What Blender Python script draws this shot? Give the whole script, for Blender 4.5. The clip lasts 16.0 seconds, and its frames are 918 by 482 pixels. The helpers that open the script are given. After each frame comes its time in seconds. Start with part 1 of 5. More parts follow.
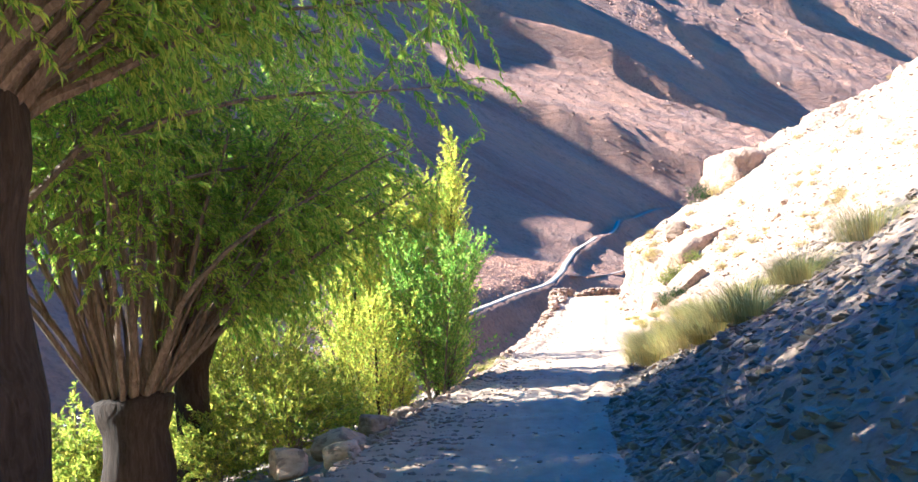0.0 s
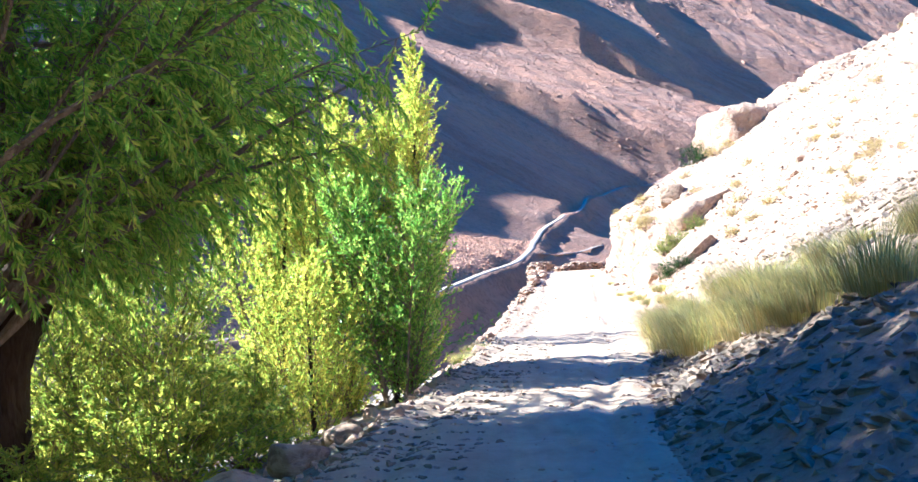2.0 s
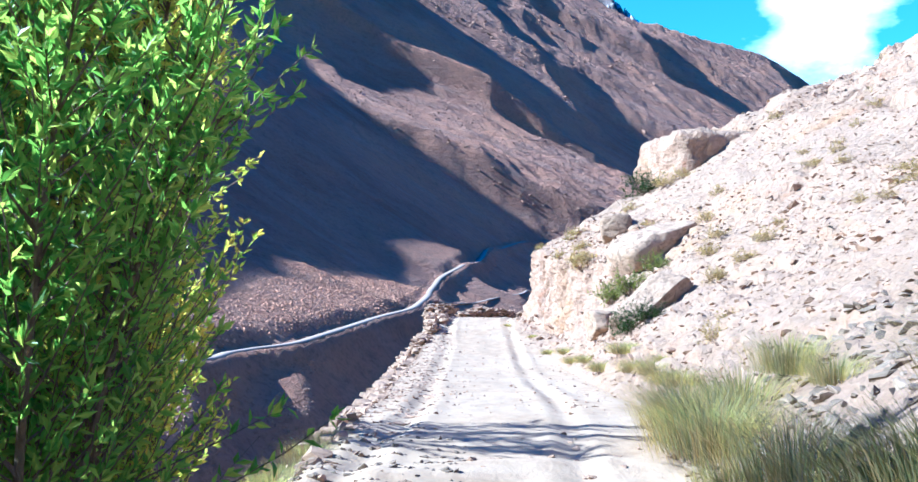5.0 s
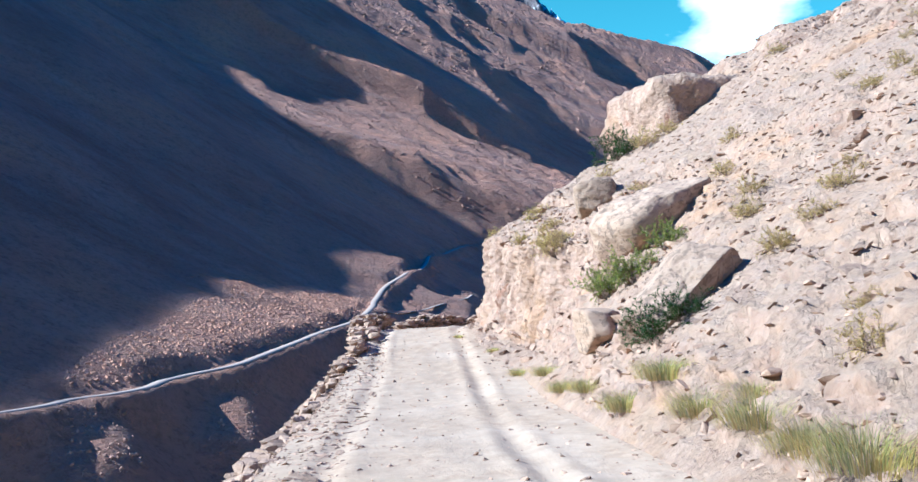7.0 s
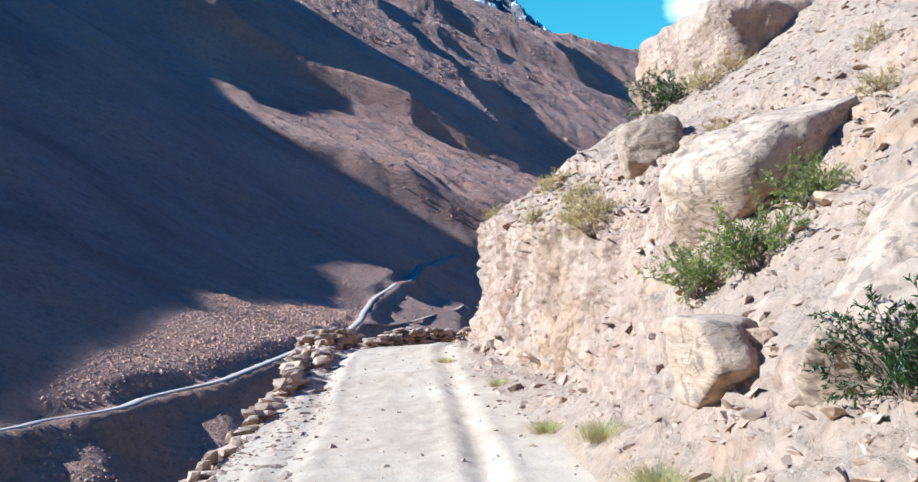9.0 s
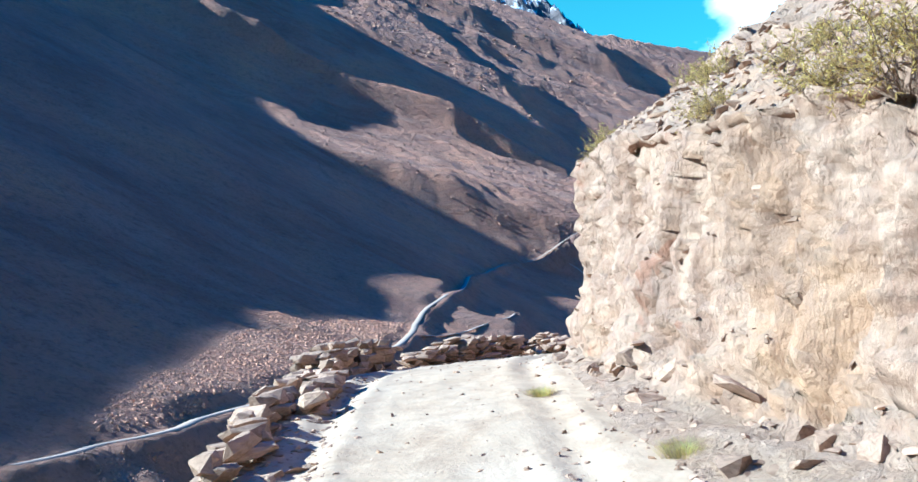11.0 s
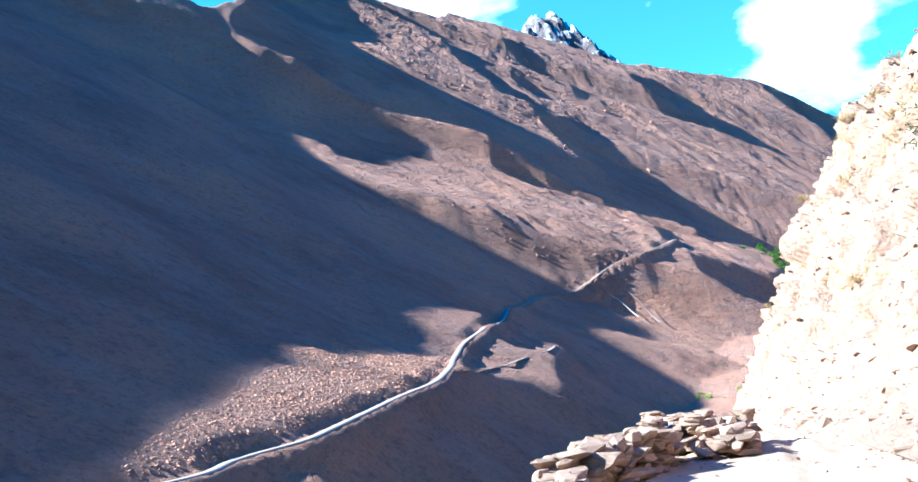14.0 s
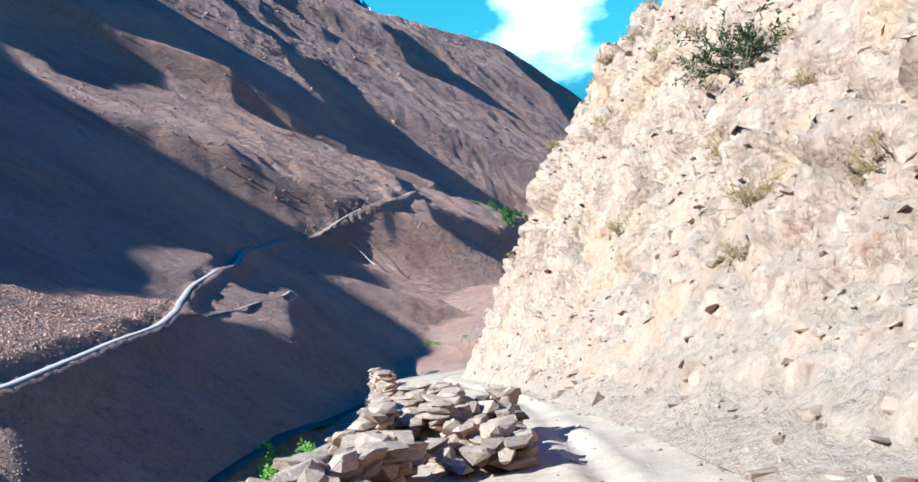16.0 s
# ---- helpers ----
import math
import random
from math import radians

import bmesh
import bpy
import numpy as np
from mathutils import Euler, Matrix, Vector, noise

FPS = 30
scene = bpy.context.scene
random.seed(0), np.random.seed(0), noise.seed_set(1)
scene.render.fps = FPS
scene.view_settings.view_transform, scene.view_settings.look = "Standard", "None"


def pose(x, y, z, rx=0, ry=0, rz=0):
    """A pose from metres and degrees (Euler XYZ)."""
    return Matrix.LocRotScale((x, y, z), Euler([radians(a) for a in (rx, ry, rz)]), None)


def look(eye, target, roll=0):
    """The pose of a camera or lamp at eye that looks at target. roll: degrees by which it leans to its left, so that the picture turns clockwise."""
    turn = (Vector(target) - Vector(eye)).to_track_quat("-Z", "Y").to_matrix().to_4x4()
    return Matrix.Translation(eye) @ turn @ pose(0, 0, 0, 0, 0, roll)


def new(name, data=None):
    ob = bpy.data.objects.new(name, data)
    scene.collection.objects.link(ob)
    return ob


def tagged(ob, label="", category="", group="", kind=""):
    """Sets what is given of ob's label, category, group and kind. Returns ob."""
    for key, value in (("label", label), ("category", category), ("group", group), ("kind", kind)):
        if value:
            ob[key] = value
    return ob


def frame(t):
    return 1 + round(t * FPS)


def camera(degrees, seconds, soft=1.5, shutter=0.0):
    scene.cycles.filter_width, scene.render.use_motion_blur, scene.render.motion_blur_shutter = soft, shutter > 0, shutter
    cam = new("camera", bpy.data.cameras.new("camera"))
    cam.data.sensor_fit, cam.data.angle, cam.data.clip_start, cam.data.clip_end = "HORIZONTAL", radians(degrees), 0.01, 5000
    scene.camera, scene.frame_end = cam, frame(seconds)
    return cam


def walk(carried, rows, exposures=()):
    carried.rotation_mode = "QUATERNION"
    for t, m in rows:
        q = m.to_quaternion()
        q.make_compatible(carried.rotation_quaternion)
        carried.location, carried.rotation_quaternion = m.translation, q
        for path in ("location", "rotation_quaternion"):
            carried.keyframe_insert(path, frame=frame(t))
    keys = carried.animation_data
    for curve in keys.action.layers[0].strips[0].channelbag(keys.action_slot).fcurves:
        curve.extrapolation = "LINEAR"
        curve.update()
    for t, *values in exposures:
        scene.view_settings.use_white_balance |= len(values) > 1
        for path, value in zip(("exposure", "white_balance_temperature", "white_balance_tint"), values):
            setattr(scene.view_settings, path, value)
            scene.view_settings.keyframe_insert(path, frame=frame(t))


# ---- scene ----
cam = camera(57.7, 16.0)
PATH = [
    (0, (-2.596, 21.725, 2.884), (-2.605, 23.722, 2.991), -2.8),
    (0.5, (-2.647, 22.612, 2.893), (-2.641, 24.611, 2.965), -3.1),
    (1, (-2.638, 23.909, 2.79), (-2.603, 25.908, 2.832), -2.0),
    (1.5, (-2.614, 25.256, 2.679), (-2.566, 27.255, 2.72), -2.3),
    (2, (-2.628, 26.16, 2.641), (-2.562, 28.158, 2.695), -3.3),
    (2.5, (-2.616, 27.329, 2.55), (-2.524, 29.326, 2.619), -4.1),
    (3, (-2.546, 28.403, 2.492), (-2.416, 30.397, 2.583), -3.9),
    (3.5, (-2.482, 29.646, 2.443), (-2.308, 31.634, 2.568), -2.8),
    (4, (-2.411, 30.791, 2.378), (-2.185, 32.772, 2.539), -0.8),
    (4.5, (-2.143, 32.322, 2.362), (-1.85, 34.294, 2.522), 1.1),
    (7, (-0.503, 40.305, 2.376), (-0.058, 42.247, 2.549), -3.2),
    (7.5, (-0.167, 41.878, 2.4), (0.293, 43.813, 2.601), -3.7),
    (8, (0.234, 43.429, 2.431), (0.716, 45.358, 2.639), -4.1),
    (10.5, (1.761, 51.272, 2.349), (2.158, 53.224, 2.525), -4.9),
    (11, (1.977, 52.896, 2.37), (2.335, 54.85, 2.6), -6.1),
    (11.5, (2.204, 54.461, 2.444), (2.544, 56.412, 2.725), -7.8),
    (12, (2.419, 56.056, 2.581), (2.747, 58.004, 2.892), -9.1),
    (12.5, (2.584, 57.414, 2.722), (2.89, 59.363, 3.05), -9.5),
    (13, (2.59, 58.57, 2.878), (2.87, 60.521, 3.222), -9.1),
    (13.5, (2.502, 59.543, 3.079), (2.769, 61.495, 3.423), -8.1),
    (14, (2.545, 60.774, 3.226), (2.825, 62.729, 3.542), -6.7),
    (14.5, (2.753, 61.911, 3.321), (3.095, 63.866, 3.569), -5.4),
    (15, (2.997, 62.977, 3.365), (3.477, 64.914, 3.491), -5.7),
    (15.5, (3.481, 64.098, 3.313), (4.149, 65.981, 3.408), -5.1),
    (16, (4.107, 65.04, 3.305), (4.966, 66.842, 3.43), -5.3),
]
EXPOSURES = [(0, 2.95, 3500, -9), (2, 2.85, 3330, -9), (3, 2.58, 3120, -9), (4.7, 2.2, 3060, -9), (7, 1.8, 3170, -9), (8.5, 1.84, 3170, -10), (11, 2.05, 3080, -15), (12.5, 2.5, 3160, -15), (13.5, 2.62, 3230, -13), (14, 2.5, 3230, -11), (14.5, 2.12, 3220, -11), (16, 1.92, 3110, -15)]
walk(cam, [(t, look(eye, target, roll)) for t, eye, target, roll in PATH], EXPOSURES)

# ---- world, sun ----
SUN_AZ = radians(10)      # the light travels along +x, turned this far towards -y
SUN_TAN = 0.7             # tangent of the sun's height
LIGHT = Vector((math.cos(SUN_AZ), -math.sin(SUN_AZ), -SUN_TAN)).normalized()
world = bpy.data.worlds.new("sky")
scene.world = world
world.use_nodes = True
wn = world.node_tree.nodes
wl = world.node_tree.links
sky = wn.new("ShaderNodeTexSky")
sky.sky_type = "NISHITA"
sky.sun_disc = False
sky.sun_elevation = math.atan(SUN_TAN)
sky.sun_rotation = math.atan2(-LIGHT.x, -LIGHT.y)
sky.altitude = 2500
sky.ozone_density = 3.0
sky.dust_density = 0.05
wn["Background"].inputs["Strength"].default_value = 0.05
coord = wn.new("ShaderNodeTexCoord")
stretch = wn.new("ShaderNodeMapping")
stretch.inputs["Scale"].default_value = (2.2, 2.2, 5.0)
puffs = wn.new("ShaderNodeTexNoise")
puffs.inputs["Scale"].default_value, puffs.inputs["Detail"].default_value, puffs.inputs["Roughness"].default_value = 2.3, 8.0, 0.55
cover = wn.new("ShaderNodeValToRGB")
cover.color_ramp.elements[0].position, cover.color_ramp.elements[1].position = 0.68, 0.82
cover.color_ramp.elements[0].color = (0.0, 0.0, 0.0, 1)
clouds = wn.new("ShaderNodeMix")
clouds.data_type = "RGBA"
clouds.inputs[7].default_value = (13.0, 9.0, 6.2, 1)
wl.new(coord.outputs["Generated"], stretch.inputs["Vector"])
wl.new(stretch.outputs["Vector"], puffs.inputs["Vector"])
total = puffs.outputs["Fac"]
BANKS = (((0.535, 0.797, 0.278), 0.15, 0.34), ((0.5, 0.81, 0.34), 0.1, 0.24), ((0.347, 0.873, 0.338), 0.1, 0.3), ((0.19, 0.89, 0.412), 0.12, 0.32),
         ((0.1, 0.895, 0.43), 0.09, 0.24), ((-0.06, 0.893, 0.447), 0.1, 0.25))
for centre, size, more in BANKS:      # cloud banks over the ridges
    away = wn.new("ShaderNodeVectorMath")
    away.operation = "DISTANCE"
    away.inputs[1].default_value = centre
    wl.new(coord.outputs["Generated"], away.inputs[0])
    swell = wn.new("ShaderNodeMapRange")
    swell.inputs["From Min"].default_value, swell.inputs["From Max"].default_value = size, 0.0
    swell.inputs["To Max"].default_value = more
    wl.new(away.outputs["Value"], swell.inputs["Value"])
    plus = wn.new("ShaderNodeMath")
    wl.new(total, plus.inputs[0])
    wl.new(swell.outputs["Result"], plus.inputs[1])
    total = plus.outputs["Value"]
wl.new(total, cover.inputs["Fac"])
height = wn.new("ShaderNodeSeparateXYZ")
low = wn.new("ShaderNodeMapRange")      # the clouds lie low over the ridges
low.inputs["From Min"].default_value, low.inputs["From Max"].default_value = 0.48, 0.4
both = wn.new("ShaderNodeMath")
both.operation = "MULTIPLY"
wl.new(coord.outputs["Generated"], height.inputs["Vector"])
wl.new(height.outputs["Z"], low.inputs["Value"])
wl.new(low.outputs["Result"], both.inputs[0])
wl.new(cover.outputs["Color"], both.inputs[1])
wl.new(both.outputs["Value"], clouds.inputs[0])
rise = wn.new("ShaderNodeMapRange")      # pale dusty air over the horizon, deep blue overhead
rise.inputs["From Min"].default_value, rise.inputs["From Max"].default_value = 0.42, 0.54
air = wn.new("ShaderNodeMix")
air.data_type = "RGBA"
air.inputs[6].default_value, air.inputs[7].default_value = (2.0, 1.55, 0.6, 1), (0.0, 0.46, 0.88, 1)
wl.new(height.outputs["Z"], rise.inputs["Value"])
wl.new(rise.outputs["Result"], air.inputs[0])
tint = wn.new("ShaderNodeMix")
tint.data_type, tint.blend_type = "RGBA", "MULTIPLY"
tint.inputs[0].default_value = 1.0
wl.new(sky.outputs["Color"], tint.inputs[6])
hem = wn.new("ShaderNodeMapRange")      # sky darkened near the horizon to cut its fill light, as valley sides would
hem.inputs["From Min"].default_value, hem.inputs["From Max"].default_value = 0.16, 0.27
valley = wn.new("ShaderNodeMix")
valley.data_type = "RGBA"
valley.inputs[6].default_value = (0.04, 0.06, 0.08, 1)
wl.new(height.outputs["Z"], hem.inputs["Value"])
wl.new(hem.outputs["Result"], valley.inputs[0])
wl.new(air.outputs[2], valley.inputs[7])
wl.new(valley.outputs[2], tint.inputs[7])
wl.new(tint.outputs[2], clouds.inputs[6])
wl.new(clouds.outputs[2], wn["Background"].inputs["Color"])
sun = new("sun", bpy.data.lights.new("sun", "SUN"))
sun.data.energy, sun.data.angle, sun.data.color = 5.0, radians(0.5), (1.0, 0.605, 0.325)
sun.matrix_world = look((0, 0, 60), Vector((0, 0, 60)) + LIGHT)

# ---- numbers ----
def hash01(i, j, k, seed):
    n = (i * 374761393 + j * 668265263 + k * 2147483647 + seed * 974634777).astype(np.int64)
    n = (n ^ (n >> 13)) * 1274126177
    n = n & 0x7FFFFFFF
    n = (n ^ (n >> 16)) * 668265263
    return ((n & 0xFFFFFF) / 16777216.0).astype(np.float64)


def vnoise(p, seed=0):
    """Value noise, -1 to 1, at an (n, 3) array of points."""
    f = np.floor(p)
    i = f.astype(np.int64)
    u = p - f
    u = u * u * u * (u * (u * 6 - 15) + 10)
    out = np.zeros(len(p))
    for a in (0, 1):
        for b in (0, 1):
            for c in (0, 1):
                w = (u[:, 0] if a else 1 - u[:, 0]) * (u[:, 1] if b else 1 - u[:, 1]) * (u[:, 2] if c else 1 - u[:, 2])
                out += w * hash01(i[:, 0] + a, i[:, 1] + b, i[:, 2] + c, seed)
    return out * 2 - 1


def fbm(p, octaves=4, seed=0, gain=0.5):
    out, amp, tot = np.zeros(len(p)), 1.0, 0.0
    for o in range(octaves):
        out += amp * vnoise(p * (2.03 ** o) + 17.3 * o, seed + o)
        tot += amp
        amp *= gain
    return out / tot


def cells(p, seed=0):
    """Nearest and second nearest distance to scattered points, and the nearest one's own random numbers."""
    i = np.floor(p).astype(np.int64)
    d1, d2 = np.full(len(p), 9.0), np.full(len(p), 9.0)
    best = np.zeros((len(p), 3))
    rnd = np.zeros((len(p), 3))
    for a in (-1, 0, 1):
        for b in (-1, 0, 1):
            for c in (-1, 0, 1):
                q = i + np.array([a, b, c])
                h = np.stack([hash01(q[:, 0], q[:, 1], q[:, 2], seed + s) for s in (1, 2, 3)], 1)
                v = q + h
                d = np.sqrt(((v - p) ** 2).sum(1))
                near = d < d1
                d2 = np.where(near, d1, np.minimum(d2, d))
                d1 = np.where(near, d, d1)
                best[near] = v[near]
                rnd[near] = h[near]
    return d1, d2, best, rnd


def smooth(a, b, x):
    t = np.clip((x - a) / (b - a), 0, 1)
    return t * t * (3 - 2 * t)


def grid_mesh(name, pts, material, smooth_faces=True):
    """One smooth sheet from an (n, m, 3) array."""
    n, m = pts.shape[:2]
    idx = np.arange(n * m).reshape(n, m)
    quads = np.stack([idx[:-1, :-1], idx[1:, :-1], idx[1:, 1:], idx[:-1, 1:]], -1).reshape(-1, 4)
    me = bpy.data.meshes.new(name)
    me.vertices.add(n * m)
    me.vertices.foreach_set("co", pts.reshape(-1))
    me.loops.add(quads.size)
    me.loops.foreach_set("vertex_index", quads.reshape(-1).astype(np.int32))
    me.polygons.add(len(quads))
    me.polygons.foreach_set("loop_start", np.arange(0, quads.size, 4, dtype=np.int32))
    me.update(calc_edges=True)
    me.polygons.foreach_set("use_smooth", np.full(len(quads), smooth_faces))
    me.materials.append(material)
    return new(name, me)


# ---- materials ----
class Nodes:
    """A short way to write a node material."""

    def __init__(self, name):
        self.m = bpy.data.materials.new(name)
        self.m.use_nodes = True
        self.t = self.m.node_tree
        self.b = self.t.nodes["Principled BSDF"]
        self.out = self.t.nodes["Material Output"]
        self.pos = self.t.nodes.new("ShaderNodeTexCoord").outputs["Object"]

    def put(self, kind, **values):
        n = self.t.nodes.new(kind)
        for k, v in values.items():
            if hasattr(v, "is_output"):
                self.t.links.new(v, n.inputs[k.replace("_", " ")])
            else:
                n.inputs[k.replace("_", " ")].default_value = v
        return n

    def link(self, a, b):
        self.t.links.new(a, b)

    def mapped(self, scale, turn=(0, 0, 0), shift=None):
        n = self.put("ShaderNodeMapping", Vector=self.pos, Scale=scale, Rotation=turn)
        if shift is not None:
            self.link(shift, n.inputs["Location"])
        return n.outputs["Vector"]

    def noise(self, vector, scale, detail=6.0, rough=0.6, warp=0.0):
        return self.put("ShaderNodeTexNoise", Vector=vector, Scale=scale, Detail=detail, Roughness=rough, Distortion=warp).outputs["Fac"]

    def ramp(self, fac, stops):
        n = self.put("ShaderNodeValToRGB", Fac=fac)
        e = n.color_ramp.elements
        while len(e) < len(stops):
            e.new(0.5)
        for el, (p, c) in zip(e, stops):
            el.position = p
            el.color = (*c, 1) if not isinstance(c, (int, float)) else (c, c, c, 1)
        return n.outputs["Color"]

    def mix(self, fac, a, b, how="MIX"):
        n = self.t.nodes.new("ShaderNodeMix")
        n.data_type, n.blend_type = "RGBA", how
        for sock, v in ((n.inputs[0], fac), (n.inputs[6], a), (n.inputs[7], b)):
            if hasattr(v, "is_output"):
                self.link(v, sock)
            else:
                sock.default_value = (*v, 1) if isinstance(v, tuple) else v
        return n.outputs[2]

    def math(self, how, a, b=0.0):
        n = self.t.nodes.new("ShaderNodeMath")
        n.operation = how
        for sock, v in ((n.inputs[0], a), (n.inputs[1], b)):
            if hasattr(v, "is_output"):
                self.link(v, sock)
            else:
                sock.default_value = v
        return n.outputs[0]

    def bump(self, height, strength, distance):
        n = self.put("ShaderNodeBump", Height=height, Strength=strength, Distance=distance)
        self.link(n.outputs["Normal"], self.b.inputs["Normal"])
        return n

    def done(self, color, rough=0.92):
        self.b.inputs["Specular IOR Level"].default_value = 0.25
        for sock, v in ((self.b.inputs["Base Color"], color), (self.b.inputs["Roughness"], rough)):
            if hasattr(v, "is_output"):
                self.link(v, sock)
            else:
                sock.default_value = (*v, 1) if isinstance(v, tuple) else v
        return self.m


def steepness(n):
    g = n.t.nodes.new("ShaderNodeNewGeometry")
    x = n.put("ShaderNodeSeparateXYZ", Vector=g.outputs["Normal"])
    return x.outputs["Z"]


def hillside_material():
    """Pinkish tan schist, layered, with ochre patches; dusty gravel where it lies flatter."""
    n = Nodes("schist_hillside")
    strata = n.noise(n.mapped((2.6, 2.6, 0.9), (0.15, 0.1, 0.4)), 1.3, 8, 0.68, 0.5)
    patch = n.noise(n.pos, 0.35, 4, 0.6, 0.4)
    grit = n.noise(n.pos, 14, 6, 0.7)
    rock = n.ramp(strata, [(0.25, (0.14, 0.085, 0.052)), (0.42, (0.33, 0.215, 0.135)), (0.6, (0.46, 0.318, 0.205)), (0.8, (0.4, 0.275, 0.185))])
    rock = n.mix(n.ramp(patch, [(0.52, 0.0), (0.64, 0.7)]), rock, (0.42, 0.262, 0.13))
    rock = n.mix(n.ramp(n.noise(n.pos, 0.6, 6, 0.65, 0.8), [(0.5, 0.0), (0.64, 0.6)]), rock, (0.2, 0.13, 0.085))
    rock = n.mix(n.ramp(n.noise(n.mapped((1.2, 1.2, 0.7)), 1.1, 4, 0.6, 0.5), [(0.63, 0.0), (0.68, 0.7)]), rock, (0.3, 0.15, 0.08))
    dirt = n.ramp(grit, [(0.3, (0.2, 0.135, 0.085)), (0.5, (0.35, 0.243, 0.155)), (0.72, (0.44, 0.315, 0.21))])
    dirt = n.mix(n.ramp(n.noise(n.pos, 1.3, 5, 0.65), [(0.4, 0.0), (0.65, 0.5)]), dirt, (0.38, 0.28, 0.17))
    flat = n.ramp(steepness(n), [(0.55, 0.0), (0.82, 1.0)])
    color = n.mix(n.math("MULTIPLY", flat, 0.8), rock, dirt)
    stones = n.put("ShaderNodeTexVoronoi", Vector=n.mapped((1, 1, 1.8)), Scale=5.5, Randomness=1.0)
    color = n.mix(n.ramp(stones.outputs["Color"], [(0.3, 0.0), (0.9, 0.14)]), color, (0.5, 0.41, 0.34))
    h = n.math("ADD", n.math("MULTIPLY", strata, 0.6), n.math("MULTIPLY", grit, 0.3))
    h = n.math("ADD", h, n.math("MULTIPLY", stones.outputs["Distance"], -0.35))
    n.bump(n.math("ADD", h, n.math("MULTIPLY", n.noise(n.mapped((1.6, 1.6, 0.8), (0.3, 0, 0)), 5.0, 8, 0.7, 0.4), 0.8)), 0.95, 0.105)
    return n.done(color, 0.95)


def road_material():
    """Pale fine dust over packed gravel."""
    n = Nodes("dusty_track")
    fine = n.noise(n.pos, 5, 9, 0.68)
    wash = n.noise(n.mapped((1.6, 0.25, 1)), 1.4, 5, 0.6, 0.3)
    broad = n.noise(n.pos, 0.7, 5, 0.6, 0.6)
    color = n.ramp(fine, [(0.3, (0.3, 0.208, 0.124)), (0.55, (0.42, 0.306, 0.19)), (0.8, (0.5, 0.38, 0.248))])
    color = n.mix(n.ramp(wash, [(0.42, 0.0), (0.6, 0.55)]), color, (0.33, 0.245, 0.158))
    color = n.mix(n.ramp(broad, [(0.42, 0.0), (0.68, 0.6)]), color, (0.5, 0.385, 0.262))
    peb = n.put("ShaderNodeTexVoronoi", Vector=n.pos, Scale=26.0)
    color = n.mix(n.ramp(peb.outputs["Distance"], [(0.08, 0.16), (0.2, 0.0)]), color, (0.3, 0.23, 0.175))
    n.bump(n.math("ADD", n.math("MULTIPLY", fine, 0.7), n.math("MULTIPLY", peb.outputs["Distance"], -0.12)), 0.5, 0.04)
    return n.done(color, 0.97)


def valley_slope_material():
    n = Nodes("stony_slope")
    grit = n.noise(n.pos, 3.0, 8, 0.7)
    patch = n.noise(n.pos, 0.2, 5, 0.6)
    color = n.ramp(grit, [(0.3, (0.17, 0.13, 0.1)), (0.55, (0.31, 0.25, 0.2)), (0.8, (0.42, 0.35, 0.29))])
    color = n.mix(n.ramp(patch, [(0.45, 0.0), (0.6, 0.6)]), color, (0.22, 0.2, 0.11))
    n.bump(grit, 0.8, 0.15)
    return n.done(color, 0.95)


def mountain_material():
    """Bare brown scree with paler runnels down the slope and dark scrub."""
    n = Nodes("bare_mountain")
    runs = n.noise(n.mapped((0.012, 0.05, 0.02), (0, 0, 0.9)), 1.0, 8, 0.62, 0.5)
    broad = n.noise(n.pos, 0.006, 6, 0.6, 0.4)
    grit = n.noise(n.pos, 0.13, 8, 0.75)
    color = n.ramp(broad, [(0.35, (0.32, 0.175, 0.11)), (0.5, (0.45, 0.245, 0.15)), (0.68, (0.57, 0.3, 0.16))])
    color = n.mix(n.ramp(runs, [(0.45, 0.0), (0.7, 0.5)]), color, (0.48, 0.33, 0.245))
    color = n.mix(n.ramp(grit, [(0.34, 0.5), (0.5, 0.0)]), color, (0.16, 0.115, 0.09))
    scrub = n.put("ShaderNodeTexVoronoi", Vector=n.pos, Scale=0.16)
    color = n.mix(n.ramp(scrub.outputs["Distance"], [(0.06, 0.3), (0.2, 0.0)]), color, (0.06, 0.06, 0.035))
    fine = n.noise(n.pos, 0.55, 6, 0.75)
    color = n.mix(n.ramp(fine, [(0.36, 0.5), (0.5, 0.0)]), color, (0.16, 0.1, 0.07))
    h = n.math("ADD", n.math("MULTIPLY", runs, 1.4), n.math("MULTIPLY", grit, 0.7))
    h = n.math("ADD", h, n.math("MULTIPLY", fine, 0.35))
    n.bump(h, 1.0, 6.0)
    return n.done(color, 0.97)


def peak_material():
    n = Nodes("snowy_peak")
    z = n.put("ShaderNodeSeparateXYZ", Vector=n.pos).outputs["Z"]
    g = n.noise(n.pos, 0.012, 8, 0.7)
    snow = n.ramp(n.math("ADD", g, n.math("MULTIPLY", steepness(n), 0.35)), [(0.73, 0.0), (0.81, 1.0)])
    color = n.mix(snow, n.ramp(g, [(0.3, (0.13, 0.11, 0.11)), (0.7, (0.27, 0.23, 0.22))]), (0.8, 0.82, 0.85))
    n.bump(g, 1.0, 30.0)
    return n.done(color, 0.9)


